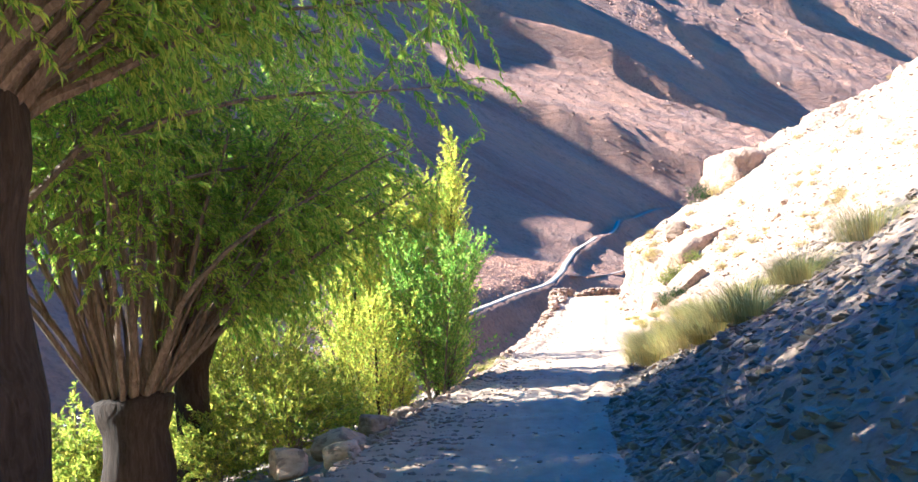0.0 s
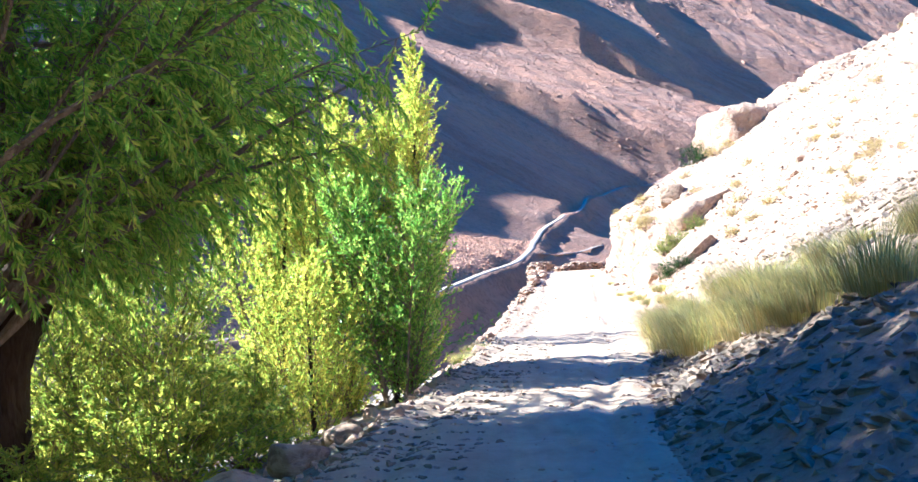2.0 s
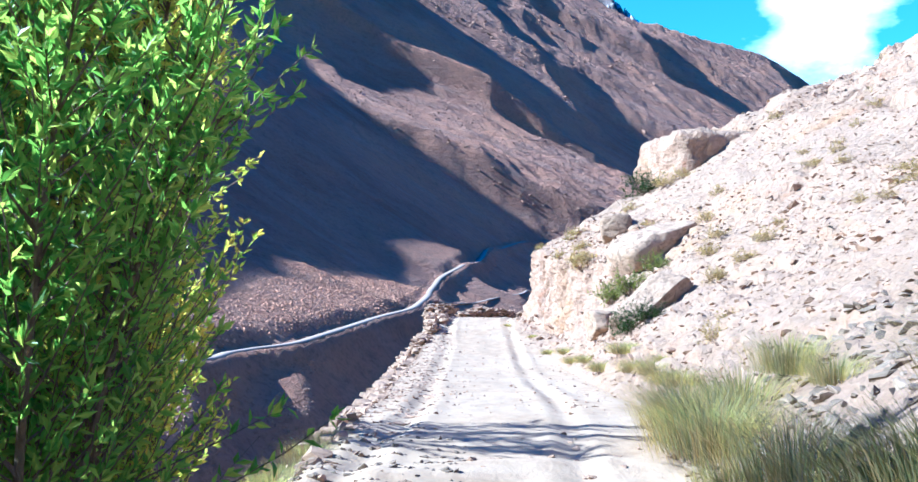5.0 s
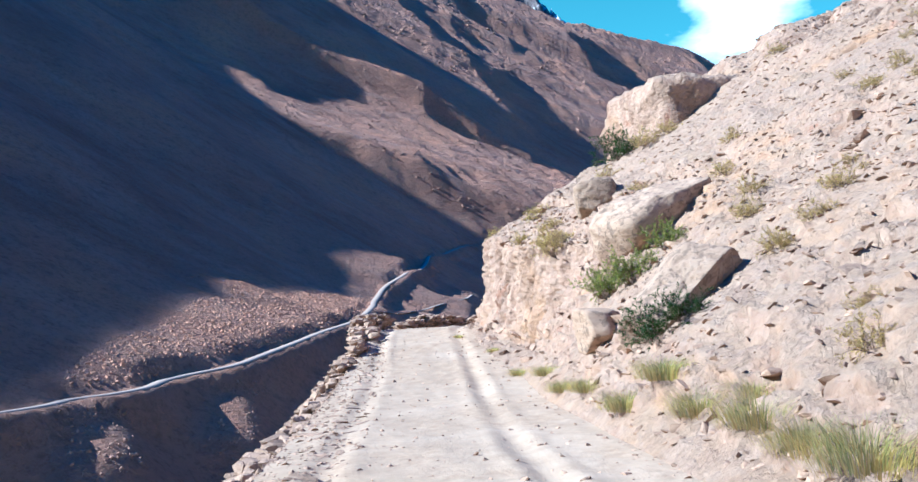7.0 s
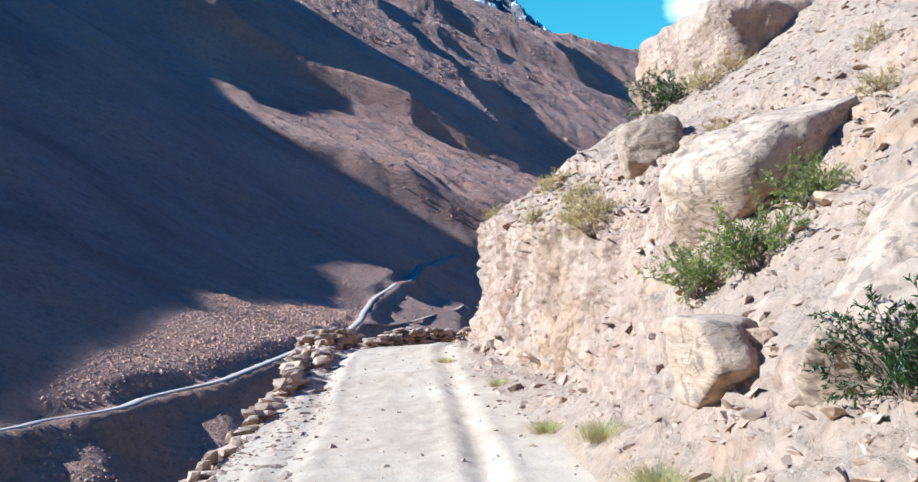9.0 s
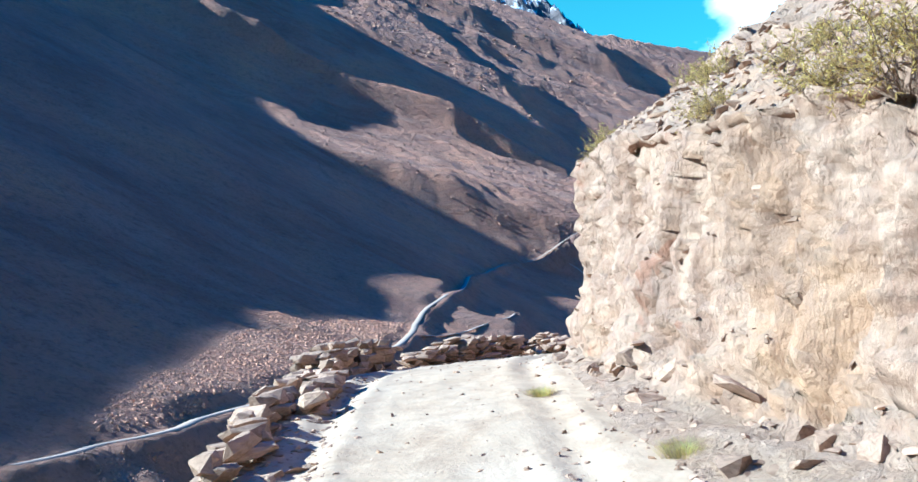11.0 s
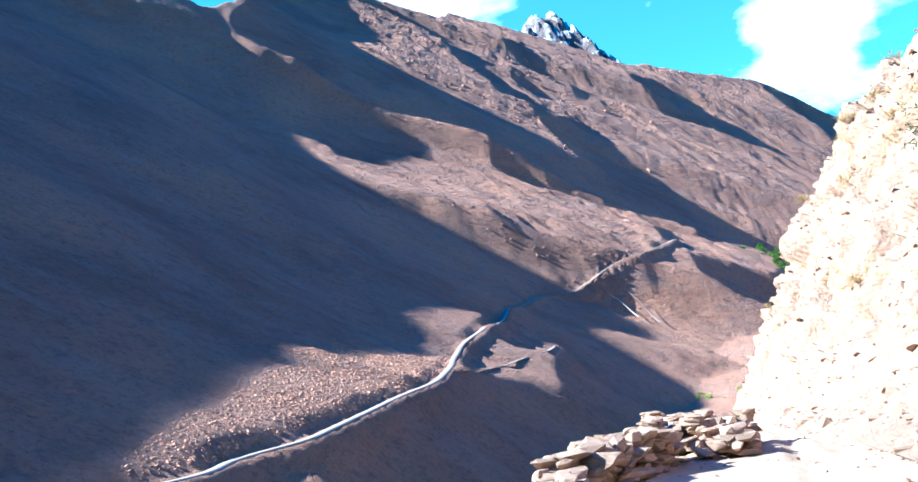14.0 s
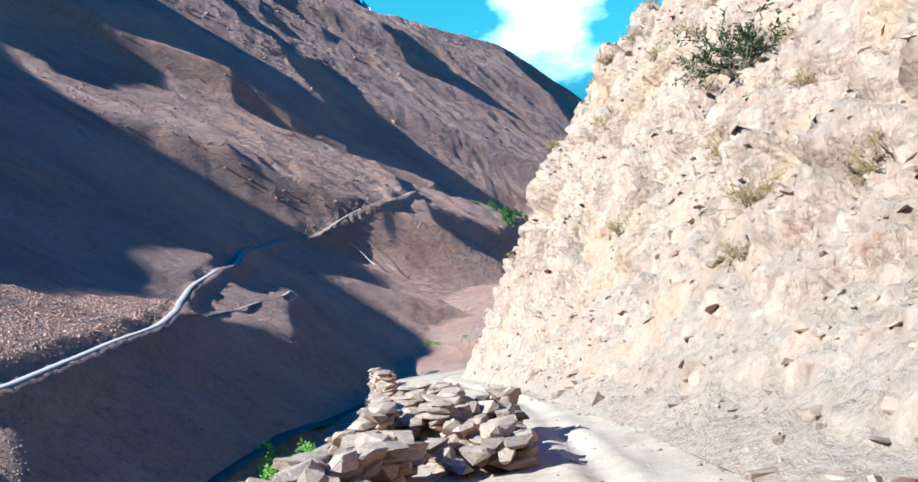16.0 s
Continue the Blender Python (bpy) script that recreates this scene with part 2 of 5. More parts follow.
def stone_material(name, dark, mid, light, ochre=0.25, lichen=0.0):
    """Loose schist stones, each of its own shade."""
    n = Nodes(name)
    info = n.t.nodes.new("ShaderNodeObjectInfo")
    isle = n.t.nodes.new("ShaderNodeNewGeometry").outputs["Random Per Island"]
    r = n.math("FRACT", n.math("ADD", info.outputs["Random"], isle))
    g = n.noise(n.mapped((1, 1, 2.5)), 5.0, 7, 0.68, 0.4)
    color = n.ramp(g, [(0.25, dark), (0.5, mid), (0.78, light)])
    color = n.mix(n.math("MULTIPLY", n.ramp(r, [(0.0, 0.0), (0.5, 0.05), (1.0, 1.0)]), ochre), color, (0.46, 0.31, 0.17))
    shade = n.ramp(n.math("FRACT", n.math("MULTIPLY", r, 7.3)), [(0.0, 0.68), (1.0, 1.25)])
    color = n.mix(1.0, color, shade, "MULTIPLY")
    if lichen:
        spots = n.noise(n.pos, 7.0, 5, 0.65, 0.6)
        color = n.mix(n.math("MULTIPLY", n.ramp(spots, [(0.54, 0.0), (0.6, 1.0)]), lichen), color, (0.12, 0.085, 0.06))
    n.bump(g, 0.7, 0.05)
    return n.done(color, 0.9)


def leaf_material(name, shades):
    """Thin leaves that let the sun through, each of its own green or yellow."""
    n = Nodes(name)
    isle = n.t.nodes.new("ShaderNodeNewGeometry").outputs["Random Per Island"]
    color = n.ramp(isle, [(i / (len(shades) - 1), c) for i, c in enumerate(shades)])
    n.done(color, 0.38)
    n.b.inputs["Specular IOR Level"].default_value = 0.5
    tr = n.put("ShaderNodeBsdfTranslucent", Color=n.mix(1.0, color, (1.25, 1.3, 0.6), "MULTIPLY"))
    mix = n.put("ShaderNodeMixShader", Fac=0.66)
    n.link(n.b.outputs["BSDF"], mix.inputs[1])
    n.link(tr.outputs["BSDF"], mix.inputs[2])
    n.link(mix.outputs["Shader"], n.out.inputs["Surface"])
    return n.m


def bark_material(name, dark, light):
    n = Nodes(name)
    g = n.noise(n.mapped((7, 7, 1.1)), 3.0, 7, 0.7, 0.8)
    n.bump(g, 0.9, 0.05)
    return n.done(n.ramp(g, [(0.3, dark), (0.7, light)]), 0.9)


ROCK = hillside_material()
DUST = road_material()
SLOPE = valley_slope_material()
PALE = stone_material("pale_track", (0.38, 0.29, 0.22), (0.48, 0.375, 0.29), (0.56, 0.45, 0.355), 0.0)
MOUNT = mountain_material()
PEAK = peak_material()
ripple = Nodes("river_water")
ripple.bump(ripple.noise(ripple.pos, 0.8, 4, 0.6), 0.5, 0.2)
WATER = ripple.done(ripple.ramp(ripple.noise(ripple.pos, 0.1, 4, 0.6), [(0.3, (0.06, 0.055, 0.042)), (0.7, (0.11, 0.1, 0.075))]), 0.9)
ripple.b.inputs["Specular IOR Level"].default_value = 0.05
STONE = stone_material("schist_stone", (0.16, 0.102, 0.066), (0.35, 0.238, 0.152), (0.47, 0.335, 0.225))
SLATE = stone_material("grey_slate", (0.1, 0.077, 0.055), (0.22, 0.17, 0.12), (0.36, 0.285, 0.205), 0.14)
BOULDER = stone_material("boulder_rock", (0.2, 0.13, 0.08), (0.44, 0.31, 0.195), (0.56, 0.42, 0.285), 0.25, 0.6)
WILLOW = leaf_material("willow_leaf", [(0.16, 0.26, 0.025), (0.29, 0.41, 0.035), (0.43, 0.51, 0.05), (0.6, 0.56, 0.065)])
POPLAR = leaf_material("yellow_leaf", [(0.3, 0.41, 0.04), (0.5, 0.54, 0.05), (0.64, 0.6, 0.06), (0.71, 0.55, 0.06)])
GREENLEAF = leaf_material("green_leaf", [(0.17, 0.28, 0.04), (0.27, 0.4, 0.055), (0.4, 0.5, 0.075), (0.55, 0.58, 0.1)])
SHRUB = leaf_material("shrub_leaf", [(0.17, 0.22, 0.025), (0.29, 0.33, 0.035), (0.44, 0.43, 0.045), (0.56, 0.48, 0.06)])
FIELD = leaf_material("field_leaf", [(0.08, 0.14, 0.03), (0.13, 0.2, 0.045), (0.19, 0.26, 0.06)])
DARKLEAF = leaf_material("dark_leaf", [(0.025, 0.05, 0.012), (0.04, 0.07, 0.018), (0.06, 0.09, 0.02)])
STRAW = leaf_material("dry_grass", [(0.3, 0.22, 0.09), (0.45, 0.34, 0.15), (0.56, 0.43, 0.21), (0.36, 0.29, 0.11)])
TUFT = leaf_material("grey_green_grass", [(0.16, 0.17, 0.08), (0.26, 0.25, 0.12), (0.38, 0.34, 0.18), (0.46, 0.4, 0.22)])
BARK = bark_material("willow_bark", (0.018, 0.012, 0.008), (0.075, 0.05, 0.032))
TWIG = bark_material("twig_bark", (0.12, 0.08, 0.05), (0.34, 0.25, 0.16))

# ---- the road and the slopes beside it ----
# centre line: x, y, height of the road
ROAD = [(-9.0, -60, 3.2), (-5.0, -20, 2.6), (-4.2, 0, 2.1), (-3.6, 15, 1.75), (-3.1, 24, 1.42), (-2.4, 31, 1.03), (-1.75, 35, 1.01), (-0.9, 39, 1.02),
        (0.35, 44, 1.06), (1.3, 50, 1.0), (1.75, 53, 1.03), (2.3, 56, 1.24), (2.8, 59, 1.62), (3.25, 61.5, 1.93), (3.9, 64, 2.0), (5.3, 67.3, 1.92),
        (7.2, 71, 1.78), (9.2, 75.5, 1.52), (11.6, 81.5, 1.1), (14.0, 88.5, 0.55), (16.3, 95, 0.1), (19.5, 100, -0.3), (25, 105, -0.8), (36, 112, -1.5),
        (60, 124, -3), (110, 146, -6), (180, 176, -9)]
WIDTH = [(-60, 1.7, 1.7), (24, 1.6, 1.6), (34, 1.5, 1.3), (39, 1.4, 1.5), (44, 1.75, 1.8), (50, 1.7, 1.85), (56, 1.6, 1.75), (59, 1.4, 1.3), (61.5, 1.5, 1.3),
         (64, 2.0, 1.3), (67.3, 2.0, 2.0), (71, 1.5, 1.6), (75.5, 1.3, 1.4), (81.5, 1.3, 1.4), (90, 1.5, 1.5), (180, 1.6, 1.6)]
# right-hand slope: y of the road, then offsets from the road's edge and heights over it
RIGHT = [(-60, (0, .3, 1, 3, 8, 20, 60), (0, .15, .6, 2.1, 5.5, 13, 42)),
         (24, (0, .3, 1, 3, 8, 20, 60), (0, .15, .65, 2.1, 5.5, 13, 42)),
         (38, (0, .3, 1, 3, 8, 20, 60), (0, .1, .5, 1.9, 5.0, 12, 36)),
         (44, (0, .3, 1, 3, 8, 20, 60), (0, .2, .6, 1.8, 4.6, 11, 34)),
         (51, (0, .4, 1, 4.3, 8, 20, 60), (0, .45, 1.0, 2.9, 5.0, 11.5, 34)),
         (55, (0, .5, 1.3, 3, 6, 20, 60), (0, .4, 1.4, 2.9, 4.8, 12.8, 36)),
         (57.5, (0, .5, 1.0, 1.3, 3, 20, 60), (0, .15, .8, 2.2, 3.5, 13.2, 36)),
         (60, (0, .35, .7, .9, 2.5, 20, 60), (0, .12, .9, 2.2, 3.2, 12.8, 35)),
         (63.3, (0, .15, .35, .5, 2.6, 20, 60), (0, .1, .9, 2.4, 3.4, 12, 34)),
         (64.6, (0, .4, 1.4, 2.2, 4, 20, 60), (0, .1, .8, 2.4, 3.9, 12, 36)),
         (67, (0, .8, 2, 3.2, 6, 14, 60), (0, .2, 1, 3, 6.0, 10.5, 24)),
         (74, (0, .6, 1.6, 3.2, 6, 12, 60), (0, .3, 1.3, 3.2, 6.8, 10.5, 24)),
         (80, (0, .5, 1.2, 3.2, 6.5, 12, 60), (0, .4, 1.2, 3.0, 7.2, 12, 25)),
         (90, (0, .5, 1.2, 2.6, 5.5, 9, 60), (0, .6, 1.9, 4.6, 10, 13.5, 26)),
         (180, (0, .5, 1.2, 2.6, 5.5, 9, 60), (0, .6, 1.9, 4.6, 10, 13.5, 26))]
LEFT = [(-60, (0, .5, 3, 8, 20, 80), (0, -.25, -.9, -2.6, -9, -47)),
        (40, (0, .5, 3, 8, 20, 80), (0, -.25, -.9, -2.6, -9, -47)),
        (45, (0, .4, 1.5, 5, 20, 80), (0, -.4, -1.8, -5, -14, -47)),
        (50, (0, .3, .8, 3, 20, 80), (0, -.5, -2.2, -5, -17, -47)),
        (75, (0, .3, .8, 3, 20, 80), (0, -.5, -2.4, -6, -17, -47)),
        (180, (0, .3, .8, 3, 20, 80), (0, -.5, -2.4, -6, -17, -45))]


def stations():
    pts = np.array(ROAD)
    ys = [*np.arange(-60, 20, 2.0), *np.arange(20, 44, 0.2), *np.arange(44, 52, 0.12), *np.arange(52, 74, 0.085), *np.arange(74, 92, 0.14), *np.arange(92, 108, 0.3), *np.arange(108, 180, 2)]
    ys = np.array(ys)
    x, z = smooth_line(ys, pts[:, 1], pts[:, 0]), smooth_line(ys, pts[:, 1], pts[:, 2])
    return ys, x, z


def smooth_line(at, xs, vs):
    """Cubic (Hermite) through the points."""
    xs, vs = np.array(xs, float), np.array(vs, float)
    d = np.diff(vs) / np.diff(xs)
    m = np.concatenate([[d[0]], (d[:-1] * np.diff(xs)[1:] + d[1:] * np.diff(xs)[:-1]) / (xs[2:] - xs[:-2]), [d[-1]]])
    i = np.clip(np.searchsorted(xs, at, side="right") - 1, 0, len(xs) - 2)
    h = xs[i + 1] - xs[i]
    t = (at - xs[i]) / h
    return ((2 * t ** 3 - 3 * t * t + 1) * vs[i] + (t ** 3 - 2 * t * t + t) * h * m[i]
            + (-2 * t ** 3 + 3 * t * t) * vs[i + 1] + (t ** 3 - t * t) * h * m[i + 1])


def between(table, y):
    """Profiles of a table, blended at each y."""
    keys = np.array([r[0] for r in table], float)
    u, h = np.array([r[1] for r in table], float), np.array([r[2] for r in table], float)
    return (np.stack([np.interp(y, keys, u[:, c]) for c in range(u.shape[1])], 1), np.stack([np.interp(y, keys, h[:, c]) for c in range(h.shape[1])], 1))


SY, SX, SZ = stations()
HEAD = np.arctan2(np.gradient(SX, SY), 1.0)
HEAD = np.convolve(np.pad(HEAD, 12, mode="edge"), np.ones(25) / 25, mode="valid")
SIDE = np.stack([np.cos(HEAD), -np.sin(HEAD), np.zeros_like(HEAD)], 1)
WK = np.array(WIDTH)
WL, WR = np.interp(SY, WK[:, 0], WK[:, 1]), np.interp(SY, WK[:, 0], WK[:, 2])
MID = np.stack([SX, SY, SZ], 1)


def profile_sheet(table, edge, sign, counts):
    """Points of a slope beside the road, from its edge outwards."""
    u, h = between(table, SY)
    cols_u, cols_h = [], []
    for c in range(u.shape[1] - 1):
        for k in range(counts[c]):
            f = k / counts[c]
            cols_u.append(u[:, c] * (1 - f) + u[:, c + 1] * f)
            cols_h.append(h[:, c] * (1 - f) + h[:, c + 1] * f)
    cols_u.append(u[:, -1])
    cols_h.append(h[:, -1])
    U, H = np.stack(cols_u, 1), np.stack(cols_h, 1)
    pts = MID[:, None, :] + sign * SIDE[:, None, :] * (edge[:, None] + U)[:, :, None]
    pts[:, :, 2] += H
    return pts


def grid_normals(p):
    n = np.cross(np.gradient(p, axis=0), np.gradient(p, axis=1))
    return n / np.maximum(np.linalg.norm(n, axis=2, keepdims=True), 1e-9)


def fractured(p, seed, size, stretch=(1.0, 1.0, 1.0)):
    """Heights of broken rock: tilted facets of scattered cells with cracks between them."""
    q = p / size * np.array(stretch)
    q = q + 0.25 * np.stack([vnoise(q * 1.7 + 9 * k, seed + 40 + k) for k in range(3)], 1)
    d1, d2, best, rnd = cells(q, seed)
    tilt = ((q - best) * (rnd - 0.5)).sum(1) * 1.6
    return (rnd[:, 0] - 0.5) * 0.9 + tilt - 0.45 * (1 - smooth(0.0, 0.14, d2 - d1))


right = profile_sheet(RIGHT, WR, 1, (8, 14, 26, 42, 84, 40))
left = profile_sheet(LEFT, WL, -1, (6, 10, 18, 30, 34))
f = np.linspace(0, 1, 57)
across = (-WL)[:, None] * (1 - f) + WR[:, None] * f
road = MID[:, None, :] + SIDE[:, None, :] * across[:, :, None]


def shape_right(p):
    n = grid_normals(p)
    n *= np.sign(n[:, :, 2:3] + 1e-9)
    flat, shp = p.reshape(-1, 3), p.shape[:2]
    steep = smooth(0.88, 0.55, np.abs(n[:, :, 2])).ravel()
    cliff = smooth(0.62, 0.35, np.abs(n[:, :, 2])).ravel()
    upto = np.linspace(0, 1, shp[1])[None, :].repeat(shp[0], 0).ravel()
    edge = smooth(0.0, 0.05, upto)
    scree = np.repeat(smooth(43, 40, SY)[:, None], shp[1], 1).ravel()
    h = 0.22 * fbm(flat / 2.6, 4, 3) + 0.07 * fbm(flat / 0.5, 3, 4)
    lean = flat + np.stack([0 * flat[:, 2], 0.3 * flat[:, 2], 0 * flat[:, 2]], 1)      # the cleavage leans a little
    big = fractured(lean, 11, 1.2, (1.0, 1.0, 0.32))
    mid = fractured(lean, 23, 0.5, (1.0, 1.5, 0.18))
    chip = fractured(lean, 29, 0.15, (1.0, 1.3, 0.45))
    slab = fractured(flat, 37, 0.5, (1.0, 1.0, 2.2))
    layer = (flat[:, 2] + 0.55 * flat[:, 1] + 0.25 * flat[:, 0]) / 0.5 + 0.9 * fbm(flat / 1.4, 3, 47)      # tilted beds
    beds = (layer % 1.0) ** 1.5 - 0.5 + 0.45 * (((layer * 2.7 + 0.7 * fbm(flat / 0.5, 2, 49)) % 1.0) - 0.5)
    hill = fractured(flat, 53, 4.5, (1.0, 1.0, 0.8))
    h += (1 - scree) * (steep * (0.19 * big + 0.15 * mid + 0.09 * chip + 0.05 * fbm(lean / 0.12, 3, 45)) + (1 - steep) * ((0.045 + 0.12 * smooth(0.05, 0.4, fbm(flat / 3.0, 3, 59))) * slab + 0.03 * chip) + (0.25 + 0.75 * steep) * smooth(0.25, 0.7, upto) * 1.8 * hill)
    late = np.repeat(smooth(65.5, 69, SY)[:, None], shp[1], 1).ravel()
    h += late * (0.3 + 0.7 * steep) * smooth(0.05, 0.2, upto) * (0.7 * fractured(flat, 91, 2.3, (1.0, 1.0, 1.3)) + 0.26 * beds * smooth(-0.45, 0.1, fbm(flat / 2.2, 3, 57)))      # big broken ledges of the second cliff
    far = smooth(0.55, 0.9, upto)
    h += far * 1.4 * fbm(flat / 9, 4, 8)
    h *= edge * (1 - 0.35 * scree)
    out = p + n * h.reshape(shp)[:, :, None]
    out[:, :, 2] += 1.2 * np.exp(-((p[:, :, 0] - 13.6) ** 2 + (p[:, :, 1] - 63.2) ** 2) / 14.0)      # ground swelled behind the upright block to fit the skyline in the camera's view
    return out


def shape_left(p):
    n = grid_normals(p)
    n *= np.sign(n[:, :, 2:3] + 1e-9)
    flat, shp = p.reshape(-1, 3), p.shape[:2]
    upto = np.linspace(0, 1, shp[1])[None, :].repeat(shp[0], 0).ravel()
    h = 0.12 * fbm(flat / 1.2, 4, 13) + 0.12 * fractured(flat, 71, 0.5, (1, 1, 1.6)) * smooth(0.95, 0.6, np.abs(n[:, :, 2])).ravel()
    h += smooth(0.4, 0.9, upto) * 1.6 * fbm(flat / 8, 4, 14)
    h *= smooth(0.0, 0.05, upto)
    return p + n * h.reshape(shp)[:, :, None]


def shape_road(p):
    flat, shp = p.reshape(-1, 3), p.shape[:2]
    u = across.ravel()
    y = np.repeat(SY[:, None], shp[1], 1).ravel()
    wob = 0.12 * vnoise(np.stack([y / 6, y * 0, y * 0], 1), 2)
    h = np.zeros(len(flat))
    wear = 0.5 + 0.5 * smooth(-0.5, 0.6, vnoise(flat * np.array([0.8, 0.35, 0]), 19))
    for c in (-0.95, 0.95):
        h -= 0.042 * wear * np.exp(-((u - c - wob + 0.1) / 0.12) ** 2)
        h += 0.02 * wear * np.exp(-((np.abs(u - c - wob + 0.1) - 0.24) / 0.1) ** 2)
    h += 0.03 * fbm(flat / 1.1, 4, 41) + 0.012 * fbm(flat / 0.16, 3, 43)
    h += 0.045 * smooth(46, 40, y) * np.sin(flat[:, 1] * 4.2 + 1.5 * vnoise(flat / 1.5, 6))   # washboard under the trees
    fade = (smooth(0, 0.06, np.repeat(f[None, :], shp[0], 0)) * smooth(1, 0.94, np.repeat(f[None, :], shp[0], 0))).ravel()
    out = p.copy()
    out[:, :, 2] += (h * fade).reshape(shp)
    return out


right, left, road = shape_right(right), shape_left(left), shape_road(road)
tagged(grid_mesh("road", road, DUST), "pale dusty dirt road with wheel ruts along a mountainside", "road", kind="structure")
tagged(grid_mesh("hillside", right, ROCK), "sunlit rocky hillside and broken cliff above the road", "hillside", kind="structure")
tagged(grid_mesh("slope_below_road", left[:, ::-1], SLOPE), "stony slope falling from the road to the river", "slope", kind="structure")

# ---- the mountain across the valley ----
# plan coordinates: a lies across the light, b along it
SA = np.array([math.sin(SUN_AZ), math.cos(SUN_AZ)])
SB = np.array([math.cos(SUN_AZ), -math.sin(SUN_AZ)])
# outlines, in plan, of spurs and fans cast from the camera's view of sunlit patches, and of shaded patches in them; the
# ground is shaped to match
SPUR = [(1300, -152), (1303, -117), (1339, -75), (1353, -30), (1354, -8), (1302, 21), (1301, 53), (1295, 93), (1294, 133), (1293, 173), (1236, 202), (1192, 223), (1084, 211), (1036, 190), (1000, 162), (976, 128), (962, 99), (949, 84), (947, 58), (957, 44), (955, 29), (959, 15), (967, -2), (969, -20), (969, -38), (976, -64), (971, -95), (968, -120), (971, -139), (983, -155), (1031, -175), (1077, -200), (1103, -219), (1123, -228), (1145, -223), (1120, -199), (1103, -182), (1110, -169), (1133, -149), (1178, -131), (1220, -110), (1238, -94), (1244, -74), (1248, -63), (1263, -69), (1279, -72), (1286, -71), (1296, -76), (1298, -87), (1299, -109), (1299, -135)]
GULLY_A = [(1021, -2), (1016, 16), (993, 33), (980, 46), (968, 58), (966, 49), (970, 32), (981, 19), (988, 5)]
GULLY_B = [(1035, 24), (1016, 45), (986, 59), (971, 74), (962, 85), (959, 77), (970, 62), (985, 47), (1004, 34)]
SHADE_WEDGE = [(1296, 12), (1298, 36), (1296, 64), (1286, 95), (1287, 139), (1240, 179), (1230, 154), (1258, 119), (1261, 79), (1263, 38), (1273, 22), (1283, 17)]
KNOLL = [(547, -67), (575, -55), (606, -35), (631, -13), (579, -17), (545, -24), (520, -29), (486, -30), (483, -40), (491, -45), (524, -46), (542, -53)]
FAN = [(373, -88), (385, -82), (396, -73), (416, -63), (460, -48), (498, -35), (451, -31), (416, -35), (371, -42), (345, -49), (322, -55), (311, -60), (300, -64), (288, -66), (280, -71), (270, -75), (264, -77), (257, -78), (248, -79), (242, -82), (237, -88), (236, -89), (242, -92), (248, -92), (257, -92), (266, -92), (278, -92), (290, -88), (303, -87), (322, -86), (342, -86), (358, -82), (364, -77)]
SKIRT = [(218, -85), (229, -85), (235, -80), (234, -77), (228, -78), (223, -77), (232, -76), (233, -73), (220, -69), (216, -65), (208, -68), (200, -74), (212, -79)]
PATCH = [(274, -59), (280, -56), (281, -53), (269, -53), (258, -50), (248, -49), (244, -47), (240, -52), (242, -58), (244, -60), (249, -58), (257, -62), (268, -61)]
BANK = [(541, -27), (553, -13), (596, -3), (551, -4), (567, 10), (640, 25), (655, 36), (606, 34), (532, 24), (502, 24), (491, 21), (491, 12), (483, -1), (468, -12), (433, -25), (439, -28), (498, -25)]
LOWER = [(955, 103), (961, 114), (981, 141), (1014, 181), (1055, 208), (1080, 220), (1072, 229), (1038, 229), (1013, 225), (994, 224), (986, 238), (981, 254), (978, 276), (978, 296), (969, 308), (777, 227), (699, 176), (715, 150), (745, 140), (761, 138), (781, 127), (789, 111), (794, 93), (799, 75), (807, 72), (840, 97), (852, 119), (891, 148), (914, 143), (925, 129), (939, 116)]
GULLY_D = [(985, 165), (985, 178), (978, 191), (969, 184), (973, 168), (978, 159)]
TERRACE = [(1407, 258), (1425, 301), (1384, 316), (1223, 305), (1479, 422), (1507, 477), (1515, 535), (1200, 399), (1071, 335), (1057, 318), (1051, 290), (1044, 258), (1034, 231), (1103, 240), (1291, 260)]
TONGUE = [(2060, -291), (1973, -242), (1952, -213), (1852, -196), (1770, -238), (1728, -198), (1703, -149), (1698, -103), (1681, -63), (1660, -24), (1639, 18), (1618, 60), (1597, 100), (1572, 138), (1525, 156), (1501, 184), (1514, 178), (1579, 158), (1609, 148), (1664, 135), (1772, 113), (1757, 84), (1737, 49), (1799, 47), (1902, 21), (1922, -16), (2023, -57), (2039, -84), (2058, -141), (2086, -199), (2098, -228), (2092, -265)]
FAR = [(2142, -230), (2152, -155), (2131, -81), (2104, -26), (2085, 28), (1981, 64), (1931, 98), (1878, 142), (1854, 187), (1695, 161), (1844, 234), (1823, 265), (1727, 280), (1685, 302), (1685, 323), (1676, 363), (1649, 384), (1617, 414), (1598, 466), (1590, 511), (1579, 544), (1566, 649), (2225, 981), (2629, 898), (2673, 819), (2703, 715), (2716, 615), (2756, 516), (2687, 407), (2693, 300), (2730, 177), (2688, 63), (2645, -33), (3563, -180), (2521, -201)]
FAR_SHADE_A = [(2163, 101), (2240, 160), (2156, 209), (2079, 247), (2033, 219), (2057, 169)]
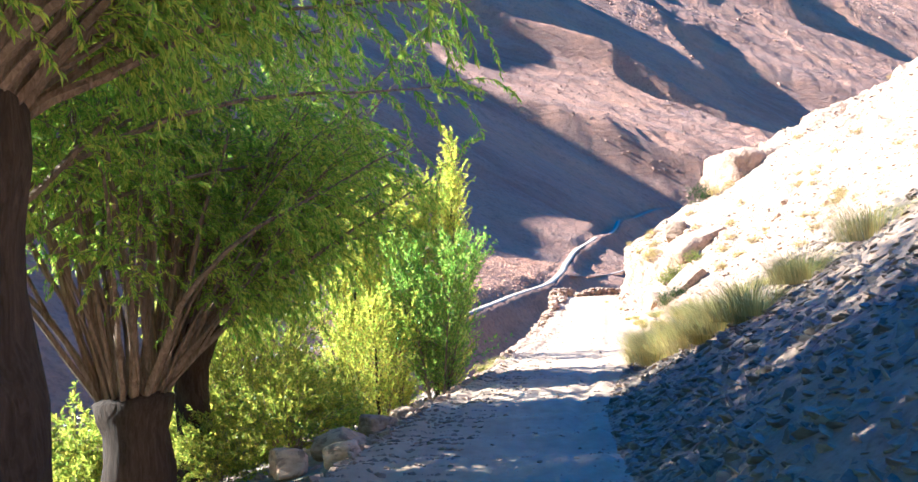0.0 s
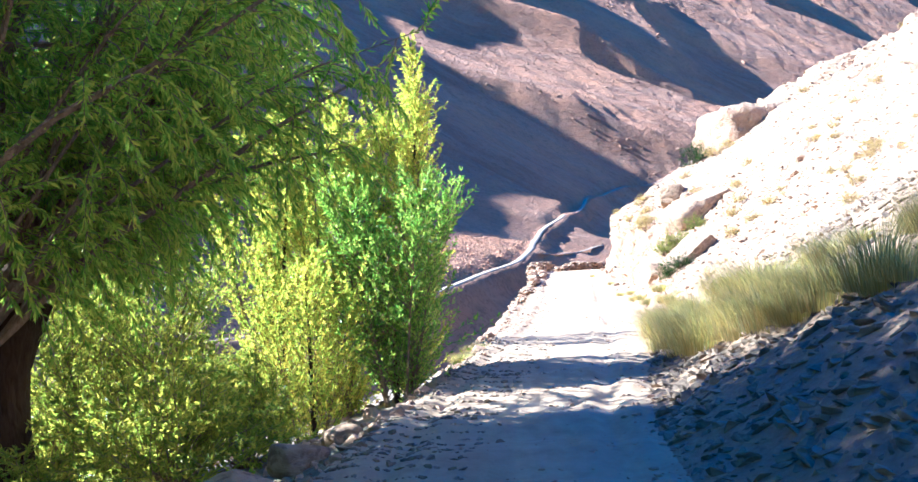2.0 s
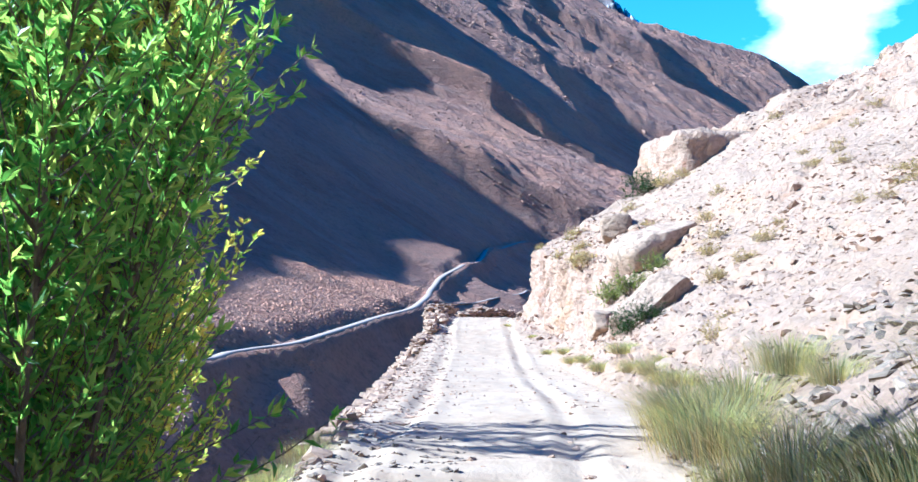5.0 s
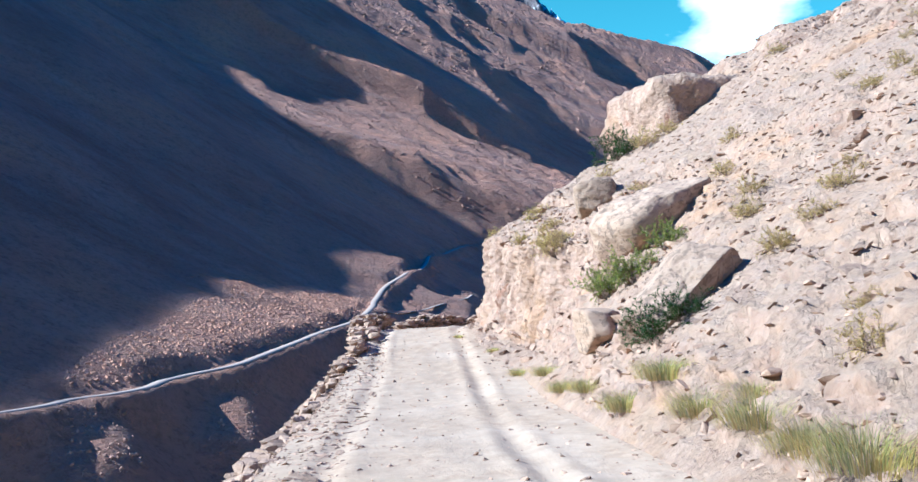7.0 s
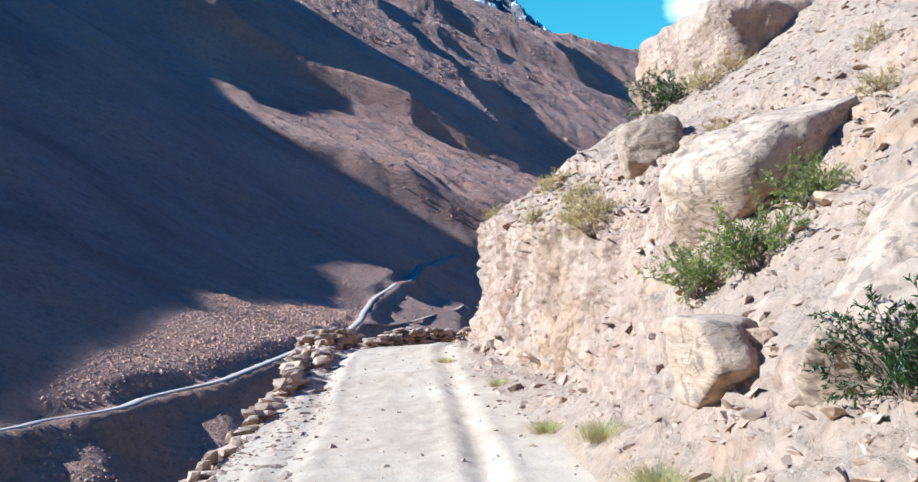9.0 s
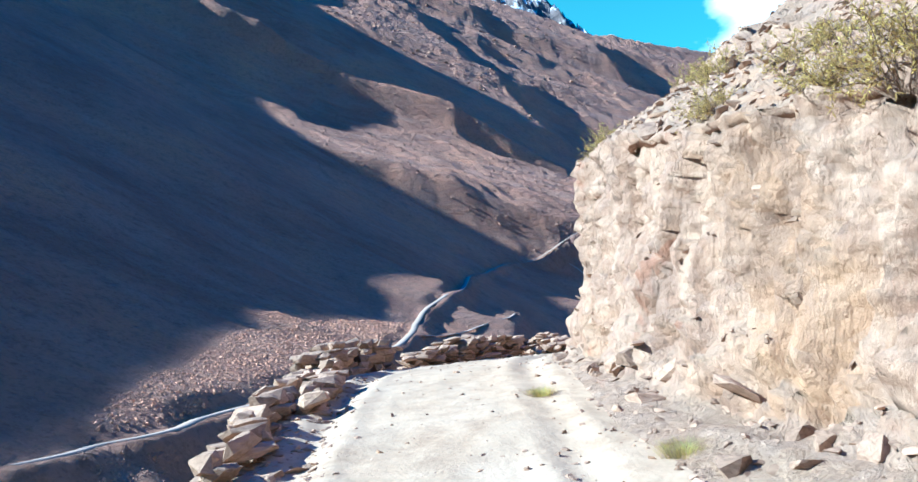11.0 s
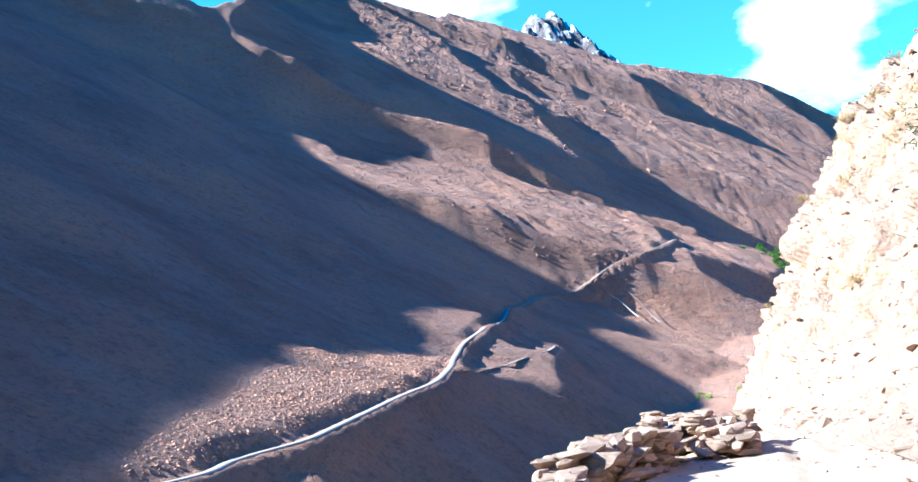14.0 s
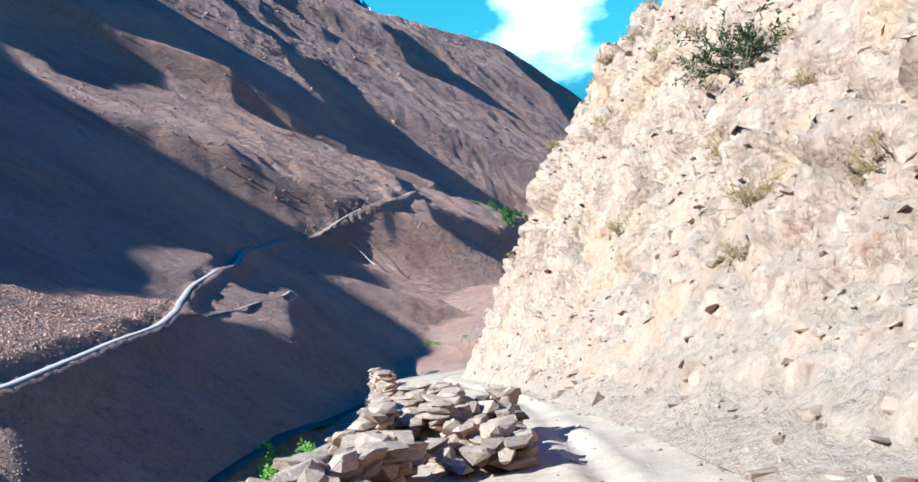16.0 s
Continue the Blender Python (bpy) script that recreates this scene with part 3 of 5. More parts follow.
FAR_SHADE_B = [(2268, 421), (2326, 524), (2323, 597), (2268, 650), (2228, 720), (2193, 788), (2166, 817), (2031, 698), (2038, 625), (2097, 578), (2075, 497), (2163, 453)]
FAR_SHADE_C = [(2038, 246), (2048, 335), (2005, 298), (2008, 247)]
FAR_SHADE_D = [(2001, 93), (2003, 158), (1979, 197), (1908, 159), (1949, 113)]
FAR_SHADE_E = [(2129, -140), (2103, -53), (2100, 2), (1997, 41), (1936, -3), (2041, -70), (2091, -126)]
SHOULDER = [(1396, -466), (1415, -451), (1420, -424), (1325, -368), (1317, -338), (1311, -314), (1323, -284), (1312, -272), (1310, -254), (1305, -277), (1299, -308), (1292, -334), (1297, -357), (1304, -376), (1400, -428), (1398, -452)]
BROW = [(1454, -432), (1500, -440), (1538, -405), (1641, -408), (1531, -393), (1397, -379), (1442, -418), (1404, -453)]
# fitted to the camera's skyline; first four points are unseen, added to cast shade
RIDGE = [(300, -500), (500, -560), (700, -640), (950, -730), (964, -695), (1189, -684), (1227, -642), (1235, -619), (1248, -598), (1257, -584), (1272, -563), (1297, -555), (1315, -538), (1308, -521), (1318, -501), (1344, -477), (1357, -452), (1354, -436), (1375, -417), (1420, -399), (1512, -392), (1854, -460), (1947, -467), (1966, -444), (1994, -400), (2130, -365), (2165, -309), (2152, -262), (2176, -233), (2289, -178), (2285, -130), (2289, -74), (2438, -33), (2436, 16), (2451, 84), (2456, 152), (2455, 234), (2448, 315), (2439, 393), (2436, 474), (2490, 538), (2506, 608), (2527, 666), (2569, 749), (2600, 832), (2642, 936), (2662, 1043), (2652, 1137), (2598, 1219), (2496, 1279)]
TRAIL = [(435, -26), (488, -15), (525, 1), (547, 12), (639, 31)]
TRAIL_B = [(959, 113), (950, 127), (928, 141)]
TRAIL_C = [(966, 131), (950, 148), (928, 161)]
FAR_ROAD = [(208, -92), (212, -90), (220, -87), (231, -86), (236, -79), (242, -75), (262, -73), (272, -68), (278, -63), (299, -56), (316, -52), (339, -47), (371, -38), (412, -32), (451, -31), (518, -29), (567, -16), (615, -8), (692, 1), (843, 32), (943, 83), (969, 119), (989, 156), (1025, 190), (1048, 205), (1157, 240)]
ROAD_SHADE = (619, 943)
# how far each patch is flattened towards the light; 0.0 keeps it shaded
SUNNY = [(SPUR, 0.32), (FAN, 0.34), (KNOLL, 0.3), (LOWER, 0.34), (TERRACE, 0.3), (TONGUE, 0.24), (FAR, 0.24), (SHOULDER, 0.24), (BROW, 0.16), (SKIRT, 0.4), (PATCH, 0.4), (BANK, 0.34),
         (GULLY_A, 0.0), (GULLY_B, 0.0), (SHADE_WEDGE, 0.0), (GULLY_D, 0.0), (FAR_SHADE_A, 0.0), (FAR_SHADE_B, 0.0), (FAR_SHADE_C, 0.0), (FAR_SHADE_D, 0.0), (FAR_SHADE_E, 0.0)]


def within(poly, x, y):
    hit = np.zeros(x.shape, bool)
    for (x1, y1), (x2, y2) in zip(poly, poly[1:] + poly[:1]):
        if y1 != y2:
            hit ^= ((y1 > y) != (y2 > y)) & (x < (x2 - x1) * (y - y1) / (y2 - y1) + x1)
    return hit


def blur(m, n, axis=0):
    k = np.hanning(n + 2)[1:-1]
    k /= k.sum()
    pad = [(0, 0), (0, 0)]
    pad[axis] = (n // 2, n // 2)
    p = np.pad(m, pad, mode="edge")
    return sum(k[i] * (p[i:i + m.shape[0]] if axis == 0 else p[:, i:i + m.shape[1]]) for i in range(n))


MA = np.concatenate([np.arange(-150, 180, 20), np.arange(180, 460, 2.5), np.arange(460, 1320, 4), np.arange(1320, 1500, 6), np.arange(1500, 2900, 8)])
MB = np.arange(-800, 1300, 3.0)


def beyond_ridge(X, Y):
    """Metres past the ridge, which is given as distances over bearings from the camera's place at the bend of the road.
    """
    r = np.array([(a * SA[0] + b * SB[0] - 3, a * SA[1] + b * SB[1] - 60) for a, b in RIDGE])
    bear, dist = np.arctan2(r[:, 0], r[:, 1]), np.hypot(r[:, 0], r[:, 1])
    o = np.argsort(bear)
    bx, d = np.arctan2(X - 3, Y - 60), np.hypot(X - 3, Y - 60)
    return d - np.interp(bx, bear[o], dist[o])


def way_line(plan):
    pts = np.array(plan, float)
    t = np.concatenate([[0], np.cumsum(np.hypot(*np.diff(pts, axis=0).T))])
    at = np.arange(0, t[-1], 4.0)
    a, b = smooth_line(at, t, pts[:, 0]), smooth_line(at, t, pts[:, 1])
    return a, b + 0.8 * np.sin(at / 13.0) * np.sin(at / 31.0 + 1)


def since(mask):
    """For each place of a grid, the metres along the light since the mask was last set."""
    j = np.arange(mask.shape[1])[None, :]
    last = np.maximum.accumulate(np.where(mask, j, -9999), 1)
    return (j - last) * 3.0


def mountain():
    A, B = np.meshgrid(MA, MB, indexing="ij")
    flat = np.stack([A.ravel(), B.ravel(), np.zeros(A.size)], 1)
    H = smooth_line(A.ravel(), [-400, 0, 335, 600, 850, 1150, 1500, 2000, 3600], [-200, -126, -43, 25, 125, 270, 480, 830, 2060]).reshape(A.shape)
    scale = np.clip(A / 900, 0.25, 2.2)
    wa = (fbm(flat / 22, 4, 5, 0.65) * 6).reshape(A.shape) * scale
    wb = (fbm(flat / 22, 4, 9, 0.65) * 5).reshape(A.shape) * scale
    gain = np.zeros_like(A)
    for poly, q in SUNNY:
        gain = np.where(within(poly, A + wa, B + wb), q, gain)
    for a, b in zip(*way_line(FAR_ROAD)):       # the road strip too is shaped to catch the light, but for a stretch behind the knoll
        if not ROAD_SHADE[0] < a < ROAD_SHADE[1]:
            i0, i1 = np.searchsorted(MA, (a - 4, a + 4.5))
            j0, j1 = np.searchsorted(MB, (b - 3, b + 4))
            gain[i0:i1, j0:j1] = np.maximum(gain[i0:i1, j0:j1], 0.1)
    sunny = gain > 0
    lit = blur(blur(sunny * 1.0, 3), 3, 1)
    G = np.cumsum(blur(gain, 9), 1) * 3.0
    G -= blur(G[:, -1:] / 2, 31)
    # outside the sunny outlines the ground is sunk below the light to keep it shaded, then climbs back to it
    deep = 4.0 + 9.0 * scale
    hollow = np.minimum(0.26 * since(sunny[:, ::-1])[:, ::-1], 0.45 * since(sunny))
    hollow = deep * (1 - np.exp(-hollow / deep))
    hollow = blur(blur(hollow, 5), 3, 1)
    big = fbm(flat * np.array([1 / 90, 1 / 160, 1]), 5, 21).reshape(A.shape)
    rough = np.abs(fbm(flat * np.array([1 / 30, 1 / 48, 1]), 5, 31)).reshape(A.shape)
    fall = np.stack([(flat[:, 0] * 0.76 + flat[:, 1] * 0.65) / 26, (flat[:, 1] * 0.76 - flat[:, 0] * 0.65) / 190, flat[:, 2]], 1)
    ribs = np.abs(fbm(fall, 5, 33)).reshape(A.shape)     # gullies down the slope
    crags = fractured(flat * np.array([1, 1, 0]), 61, 34.0, (1.3, 0.7, 1)).reshape(A.shape)
    craggy = smooth(0.05, 0.5, fbm(flat / 120, 3, 67).reshape(A.shape)) * smooth(0.25, 1.0, scale)
    X, Y = A * SA[0] + B * SB[0], A * SA[1] + B * SB[1]
    past = beyond_ridge(X, Y)
    crest = smooth(-70, -40, past)       # a lip along the crest is left standing up to the light, so that it shades the slope under it
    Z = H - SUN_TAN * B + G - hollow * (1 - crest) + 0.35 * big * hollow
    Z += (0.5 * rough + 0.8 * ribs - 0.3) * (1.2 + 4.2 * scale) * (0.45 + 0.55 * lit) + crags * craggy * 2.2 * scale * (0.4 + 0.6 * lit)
    Z -= np.maximum(past, 0) * 0.9
    floor = np.interp(A, [-200, 335, 700, 1000, 1450, 3000], [-60, -46, -40, 20, 118, 400]) + 1.5 * big
    Z = np.maximum(Z, floor)
    # benches cut for the road
    a, b = way_line(FAR_ROAD)
    ia, ib = np.clip(np.searchsorted(MA, a), 0, len(MA) - 1), np.clip(np.searchsorted(MB, b), 0, len(MB) - 1)
    lie = Z + SUN_TAN * B
    reach = np.maximum.accumulate(lie, 1)[ia, ib] + 0.4       # built up to where the light passes
    z = np.where(reach - lie[ia, ib] < 4, reach, lie[ia, ib]) - SUN_TAN * b
    z = np.convolve(np.pad(z, 15, mode="edge"), np.hanning(33)[1:-1] / np.hanning(33).sum(), mode="valid")
    near, level = np.full(A.shape, 99.0), np.zeros_like(A)
    for k in range(len(a)):
        i0, i1 = np.searchsorted(MA, (a[k] - 14, a[k] + 14))
        j0, j1 = np.searchsorted(MB, (b[k] - 14, b[k] + 14))
        dd = np.hypot(A[i0:i1, j0:j1] - a[k], B[i0:i1, j0:j1] - b[k])
        less = dd < near[i0:i1, j0:j1]
        near[i0:i1, j0:j1] = np.where(less, dd, near[i0:i1, j0:j1])
        level[i0:i1, j0:j1] = np.where(less, z[k], level[i0:i1, j0:j1])
    w = smooth(7.0, 3.2, near)
    Z = Z * (1 - w) + level * w
    return np.stack([X, Y, Z], -1)


MOUNTAIN = mountain()


def mountain_height(a, b):
    ia, ib = np.interp(a, MA, np.arange(len(MA))), np.interp(b, MB, np.arange(len(MB)))
    i, j = int(ia), int(ib)
    u, v = ia - i, ib - j
    z = MOUNTAIN[:, :, 2]
    return z[i, j] * (1 - u) * (1 - v) + z[i + 1, j] * u * (1 - v) + z[i, j + 1] * (1 - u) * v + z[i + 1, j + 1] * u * v


tagged(grid_mesh("mountain", MOUNTAIN, MOUNT), "bare brown mountainside across the valley, half in shadow", "mountain", kind="structure")


def draped_way(name, plan, width, lift, label):
    """A pale track that follows the mountainside."""
    a, b = way_line(plan)
    da, db = np.gradient(a), np.gradient(b)
    n = np.hypot(da, db)
    zs = np.array([max(mountain_height(x, y), mountain_height(x + 2, y + 2), mountain_height(x - 2, y - 2)) for x, y in zip(a, b)])
    zs = np.convolve(np.pad(zs, 6, mode="edge"), np.ones(13) / 13, mode="valid") + lift
    rows = []
    for side in (-0.5, -0.45, 0.45, 0.5):
        aa, bb = a - db / n * side * width, b + da / n * side * width
        drop = lift + 0.25 if abs(side) == 0.5 else 0
        rows.append(np.stack([aa * SA[0] + bb * SB[0], aa * SA[1] + bb * SB[1], zs - drop], 1))
    return tagged(grid_mesh(name, np.stack(rows, 1), PALE), label, "road", kind="structure")


draped_way("far_road", FAR_ROAD, 3.3, 0.12, "pale dirt road along the mountain across the valley")
def river():
    """The river as a ribbon along the valley floor."""
    at = np.array([(10, 235), (30, 290), (55, 333), (75, 367), (107, 416), (134, 447), (163, 482), (208, 543)], float)
    t = np.concatenate([[0], np.cumsum(np.hypot(*np.diff(at, axis=0).T))])
    d = np.arange(0, t[-1], 5.0)
    x, y = smooth_line(d, t, at[:, 0]), smooth_line(d, t, at[:, 1])
    dx, dy = np.gradient(x), np.gradient(y)
    n = np.hypot(dx, dy)
    rows = []
    for side in np.linspace(-1, 1, 7):
        w = side * (4.5 + 1.2 * np.sin(d / 19))
        px, py = x - dy / n * w, y + dx / n * w
        z = [mountain_height(a * SA[0] + b * SA[1], a * SB[0] + b * SB[1]) for a, b in zip(x, y)]
        rows.append(np.stack([px, py, np.convolve(np.pad(z, 4, mode="edge"), np.ones(9) / 9, mode="valid") + 0.5 - 1.2 * abs(side) ** 4], 1))
    return np.stack(rows, 1)[:, ::-1]


tagged(grid_mesh("river", river(), WATER), "narrow pale river along the valley bottom", "river", kind="structure")
draped_way("trail", TRAIL, 2.0, 0.1, "narrow foot trail on the far slope")
for plan, width in ((TRAIL_B, 2.2), (TRAIL_C, 2.0)):
    draped_way("trail", plan, width, 0.15, "faint pale track on the sunlit lower slope")


def far_peak():
    """The jagged snowy summit behind the ridge."""
    u, v = np.meshgrid(np.linspace(-1, 1, 90), np.linspace(-1, 1, 60), indexing="ij")
    p = np.stack([u.ravel() * 3, v.ravel() * 2, u.ravel() * 0], 1)
    crag = np.abs(fbm(p * 2.2, 6, 77, 0.6)).reshape(u.shape)
    z = 1640 - 330 * np.abs(u + 0.12) ** 1.2 - 620 * np.abs(v) ** 1.1 - 420 * crag
    x, y = 1090 + 420 * u - 260 * v, 3650 + 230 * u + 520 * v
    return np.stack([x, y, z], -1)


tagged(grid_mesh("distant_peak", far_peak(), PEAK), "jagged grey mountain peak with patches of snow", "mountain", kind="structure")

# ---- builders for things ----
def mesh_of(name, verts, faces, material, smooth_faces=False):
    me = bpy.data.meshes.new(name)
    verts = np.asarray(verts, float)
    me.vertices.add(len(verts))
    me.vertices.foreach_set("co", verts.reshape(-1))
    counts = np.array([len(q) for q in faces], dtype=np.int32)
    flat = np.concatenate([np.asarray(q, dtype=np.int32) for q in faces]) if not isinstance(faces, np.ndarray) else faces.reshape(-1).astype(np.int32)
    me.loops.add(len(flat))
    me.loops.foreach_set("vertex_index", flat)
    me.polygons.add(len(counts))
    me.polygons.foreach_set("loop_start", (np.cumsum(counts) - counts).astype(np.int32))
    me.update(calc_edges=True)
    me.polygons.foreach_set("use_smooth", np.full(len(counts), smooth_faces))
    me.materials.append(material)
    return me


def thing(name, place, label, category, group=""):
    ob = new(name)
    ob.empty_display_size = 0.1
    ob.location = place
    return tagged(ob, label, category, group)


def part(name, me, parent, m=None, label="", kind=""):
    ob = new(name, me)
    ob.parent = parent
    if m is not None:
        ob.matrix_basis = m
    return tagged(ob, label, kind=kind)


def hull(seed, dims, n=13, square=0.7):
    """An angular broken stone: the hull of scattered points."""
    rng = random.Random(seed)
    bm = bmesh.new()
    for _ in range(n):
        v = Vector((rng.gauss(0, 1), rng.gauss(0, 1), rng.gauss(0, 1))).normalized()
        k = max(abs(v.x), abs(v.y), abs(v.z)) ** square
        bm.verts.new((v.x / k * dims[0] / 2, v.y / k * dims[1] / 2, v.z / k * dims[2] / 2))
    out = bmesh.ops.convex_hull(bm, input=bm.verts)
    bmesh.ops.delete(bm, geom=[g for g in out["geom_interior"] if isinstance(g, bmesh.types.BMVert)], context="VERTS")
    bmesh.ops.triangulate(bm, faces=bm.faces)
    bm.verts.index_update()
    v = np.array([w.co[:] for w in bm.verts])
    t = np.array([[w.index for w in q.verts] for q in bm.faces])
    bm.free()
    return v, t


def boulder(seed, dims, cuts=9, levels=4, rough=0.05, square=5, pits=0.0):
    """A big weathered block: a ball cut by planes, its edges worn and its faces pitted."""
    rng = random.Random(seed)
    bm = bmesh.new()
    bmesh.ops.create_icosphere(bm, subdivisions=levels, radius=1.0)
    bm.verts.index_update()
    v = np.array([w.co[:] for w in bm.verts])
    t = np.array([[w.index for w in q.verts] for q in bm.faces])
    bm.free()
    v = v / (np.abs(v) ** square).sum(1, keepdims=True) ** (1 / square)
    for _ in range(cuts):
        n = np.array([rng.gauss(0, 1), rng.gauss(0, 1), rng.gauss(0, 0.8)])
        n /= np.linalg.norm(n)
        d = rng.uniform(0.72, 1.02)
        over = v @ n - d
        v = v - np.where(over > 0, over * 0.96, 0)[:, None] * n
    v = v / np.abs(v).max(0) * np.array(dims) / 2
    r = v / np.linalg.norm(v, axis=1, keepdims=True)
    v = v + r * (rough * fbm(v * 2.2 + seed, 5, seed) + rough * 0.8 * fractured(v + seed, seed, 0.5))[:, None]
    if pits:
        d1 = cells(v * np.array([9, 14, 14]) + 0.5 * fbm(v * 5, 3, seed)[:, None], seed)[0]
        v = v - r * (pits * smooth(0.5, 0.3, d1) * smooth(-0.5, 0.0, vnoise(v * 2.5, 5)))[:, None]
    return v, t


def scattered(name, stones, places, material):
    """Many stones joined in one mesh. places: rows of position, Euler turn, scale and stone number."""
    vs, ts, n = [], [], 0
    for pos, turn, scale, k in places:
        v, t = stones[k]
        m = np.array(Euler(turn).to_matrix())
        vs.append(v * scale @ m.T + pos)
        ts.append(t + n)
        n += len(v)
    return mesh_of(name, np.concatenate(vs), np.concatenate(ts), material)


def station(y):
    return int(np.clip(np.searchsorted(SY, y), 1, len(SY) - 2))


def left_edge(y, out=0.0):
    i = station(y)
    return MID[i] - SIDE[i] * (WL[i] + out)


RFLAT = right.reshape(-1, 3)
LFLAT = left.reshape(-1, 3)


def ground(x, y, sheet=None):
    """Height of the nearest point of the slopes."""
    p = RFLAT if sheet is None else sheet
    return float(p[np.argmin((p[:, 0] - x) ** 2 + (p[:, 1] - y) ** 2), 2])


def on_sheet(sheet, y0, y1, c0, c1, rng, bias=1.0):
    """A random place on a slope between two stations and two columns."""
    for _ in range(12):
        i = station(rng.uniform(y0, y1))
        j = int(c0 + (c1 - c0) * rng.random() ** bias)
        p, q = sheet[i, max(j - 2, 0)], sheet[i, j + 2]
        if abs(q[2] - p[2]) < 1.25 * math.hypot(q[0] - p[0], q[1] - p[1]):
            break
    return sheet[i, j]


FLAT_STONES = [hull(100 + k, (1.0, 0.75, 0.3), 14) for k in range(14)]
ROUGH_STONES = [hull(200 + k, (1.0, 0.8, 0.6), 14) for k in range(14)]
WALL_STONES = [hull(300 + k, (1.0, 0.75, 0.36), 20, 1.0) for k in range(16)]
HILL = bpy.data.objects["hillside"]
TRACKWAY = bpy.data.objects["road"]
BELOW = bpy.data.objects["slope_below_road"]


def stone_set(name, stones, material):
    return [mesh_of(name, v, t, material) for v, t in stones]


def lay_stones(name, meshes, rows, parent):
    for pos, turn, scale, k in rows:
        part(name, meshes[k], parent, Matrix.LocRotScale(pos, Euler(turn), (scale,) * 3) if not isinstance(scale, tuple) else Matrix.LocRotScale(pos, Euler(turn), scale))


def random_rows(count, where, size, rng, tilt=0.35, kinds=14, sink=0.32):
    rows = []
    for _ in range(count):
        p = where(rng)
        sc = size(rng)
        rows.append((np.array(p) + np.array([0, 0, (0.2 - sink) * sc]), (rng.gauss(0, tilt), rng.gauss(0, tilt), rng.uniform(0, 6.28)), sc, rng.randrange(kinds)))
    return rows


# ---- loose stones on the slopes and the road ----
rng = random.Random(5)
SLATES = stone_set("slate", FLAT_STONES, SLATE)
SLABS = stone_set("stone", FLAT_STONES, STONE)
LUMPS = stone_set("stone", ROUGH_STONES, STONE)
# columns of the right-hand sheet: 22 about one metre out, 48 three metres, 90 eight metres
lay_stones("slate", SLATES, random_rows(280, lambda r: on_sheet(right, 27.5, 40, 4, 50, r), lambda r: 0.1 + 0.22 * r.random() ** 2, rng, 0.45), HILL)
part("scree", scattered("scree", FLAT_STONES, random_rows(9000, lambda r: on_sheet(right, 19, 43.5, 1, 62, r), lambda r: 0.06 + 0.2 * r.random() ** 1.7, rng, 0.42), SLATE), HILL,
     label="loose grey slate scree", kind="stuff")
lay_stones("stone", SLABS, random_rows(200, lambda r: on_sheet(right, 45, 66, 6, 80, r), lambda r: 0.12 + 0.28 * r.random() ** 3, rng, 0.35), HILL)
part("rubble", scattered("rubble", FLAT_STONES + ROUGH_STONES, random_rows(20000, lambda r: on_sheet(right, 43, 66, 3, 140, r, 0.8), lambda r: 0.03 + 0.15 * r.random() ** 3, rng, 0.45, 14), STONE), HILL,
     label="tan broken stones on the hillside", kind="stuff")
part("rubble", scattered("rubble", FLAT_STONES + ROUGH_STONES, random_rows(6000, lambda r: on_sheet(right, 66, 99, 3, 160, r, 0.9), lambda r: 0.06 + 0.22 * r.random() ** 3, rng, 0.5, 14), STONE), HILL,
     label="tan broken stones on the cliff ledges", kind="stuff")
lay_stones("stone", LUMPS, random_rows(50, lambda r: on_sheet(right, 55.5, 64, 0, 14, r), lambda r: 0.08 + 0.3 * r.random() ** 2, rng, 0.4), HILL)
lay_stones("stone", LUMPS, random_rows(45, lambda r: on_sheet(right, 66, 84, 0, 12, r), lambda r: 0.08 + 0.3 * r.random() ** 2, rng, 0.4), HILL)


def on_road(r):
    i = station(r.uniform(22, 92))
    e = r.random()
    j = int(len(f) * (0.5 * e ** 2.2 if r.random() < 0.55 else 1 - 0.5 * e ** 2.2))
    return road[i, min(max(j, 0), len(f) - 1)]


part("gravel", scattered("gravel", ROUGH_STONES + FLAT_STONES, random_rows(6500, on_road, lambda r: 0.02 + 0.09 * r.random() ** 3, rng, 0.4, 28), STONE), TRACKWAY,
     label="loose gravel on the dusty road", kind="stuff")
part("gravel", scattered("gravel", FLAT_STONES + ROUGH_STONES, random_rows(3000, lambda r: on_sheet(left, 26, 100, 0, 40, r, 1.5), lambda r: 0.06 + 0.25 * r.random() ** 3, rng, 0.5, 28), STONE), BELOW,
     label="stones along the road's outer edge", kind="stuff")
def on_verge(r):
    i = station(r.uniform(42, 66))
    return road[i, int(len(f) * 0.24 * r.random() ** 1.6)]


lay_stones("stone", SLABS, random_rows(230, on_verge, lambda r: 0.14 + 0.34 * r.random() ** 1.6, rng, 0.08), TRACKWAY)
part("gravel", scattered("gravel", FLAT_STONES, random_rows(2600, on_verge, lambda r: 0.03 + 0.12 * r.random() ** 2, rng, 0.25), STONE), TRACKWAY,
     label="chips of flat stone along the road's verge", kind="stuff")
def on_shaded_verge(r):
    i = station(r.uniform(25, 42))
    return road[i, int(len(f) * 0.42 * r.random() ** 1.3)]


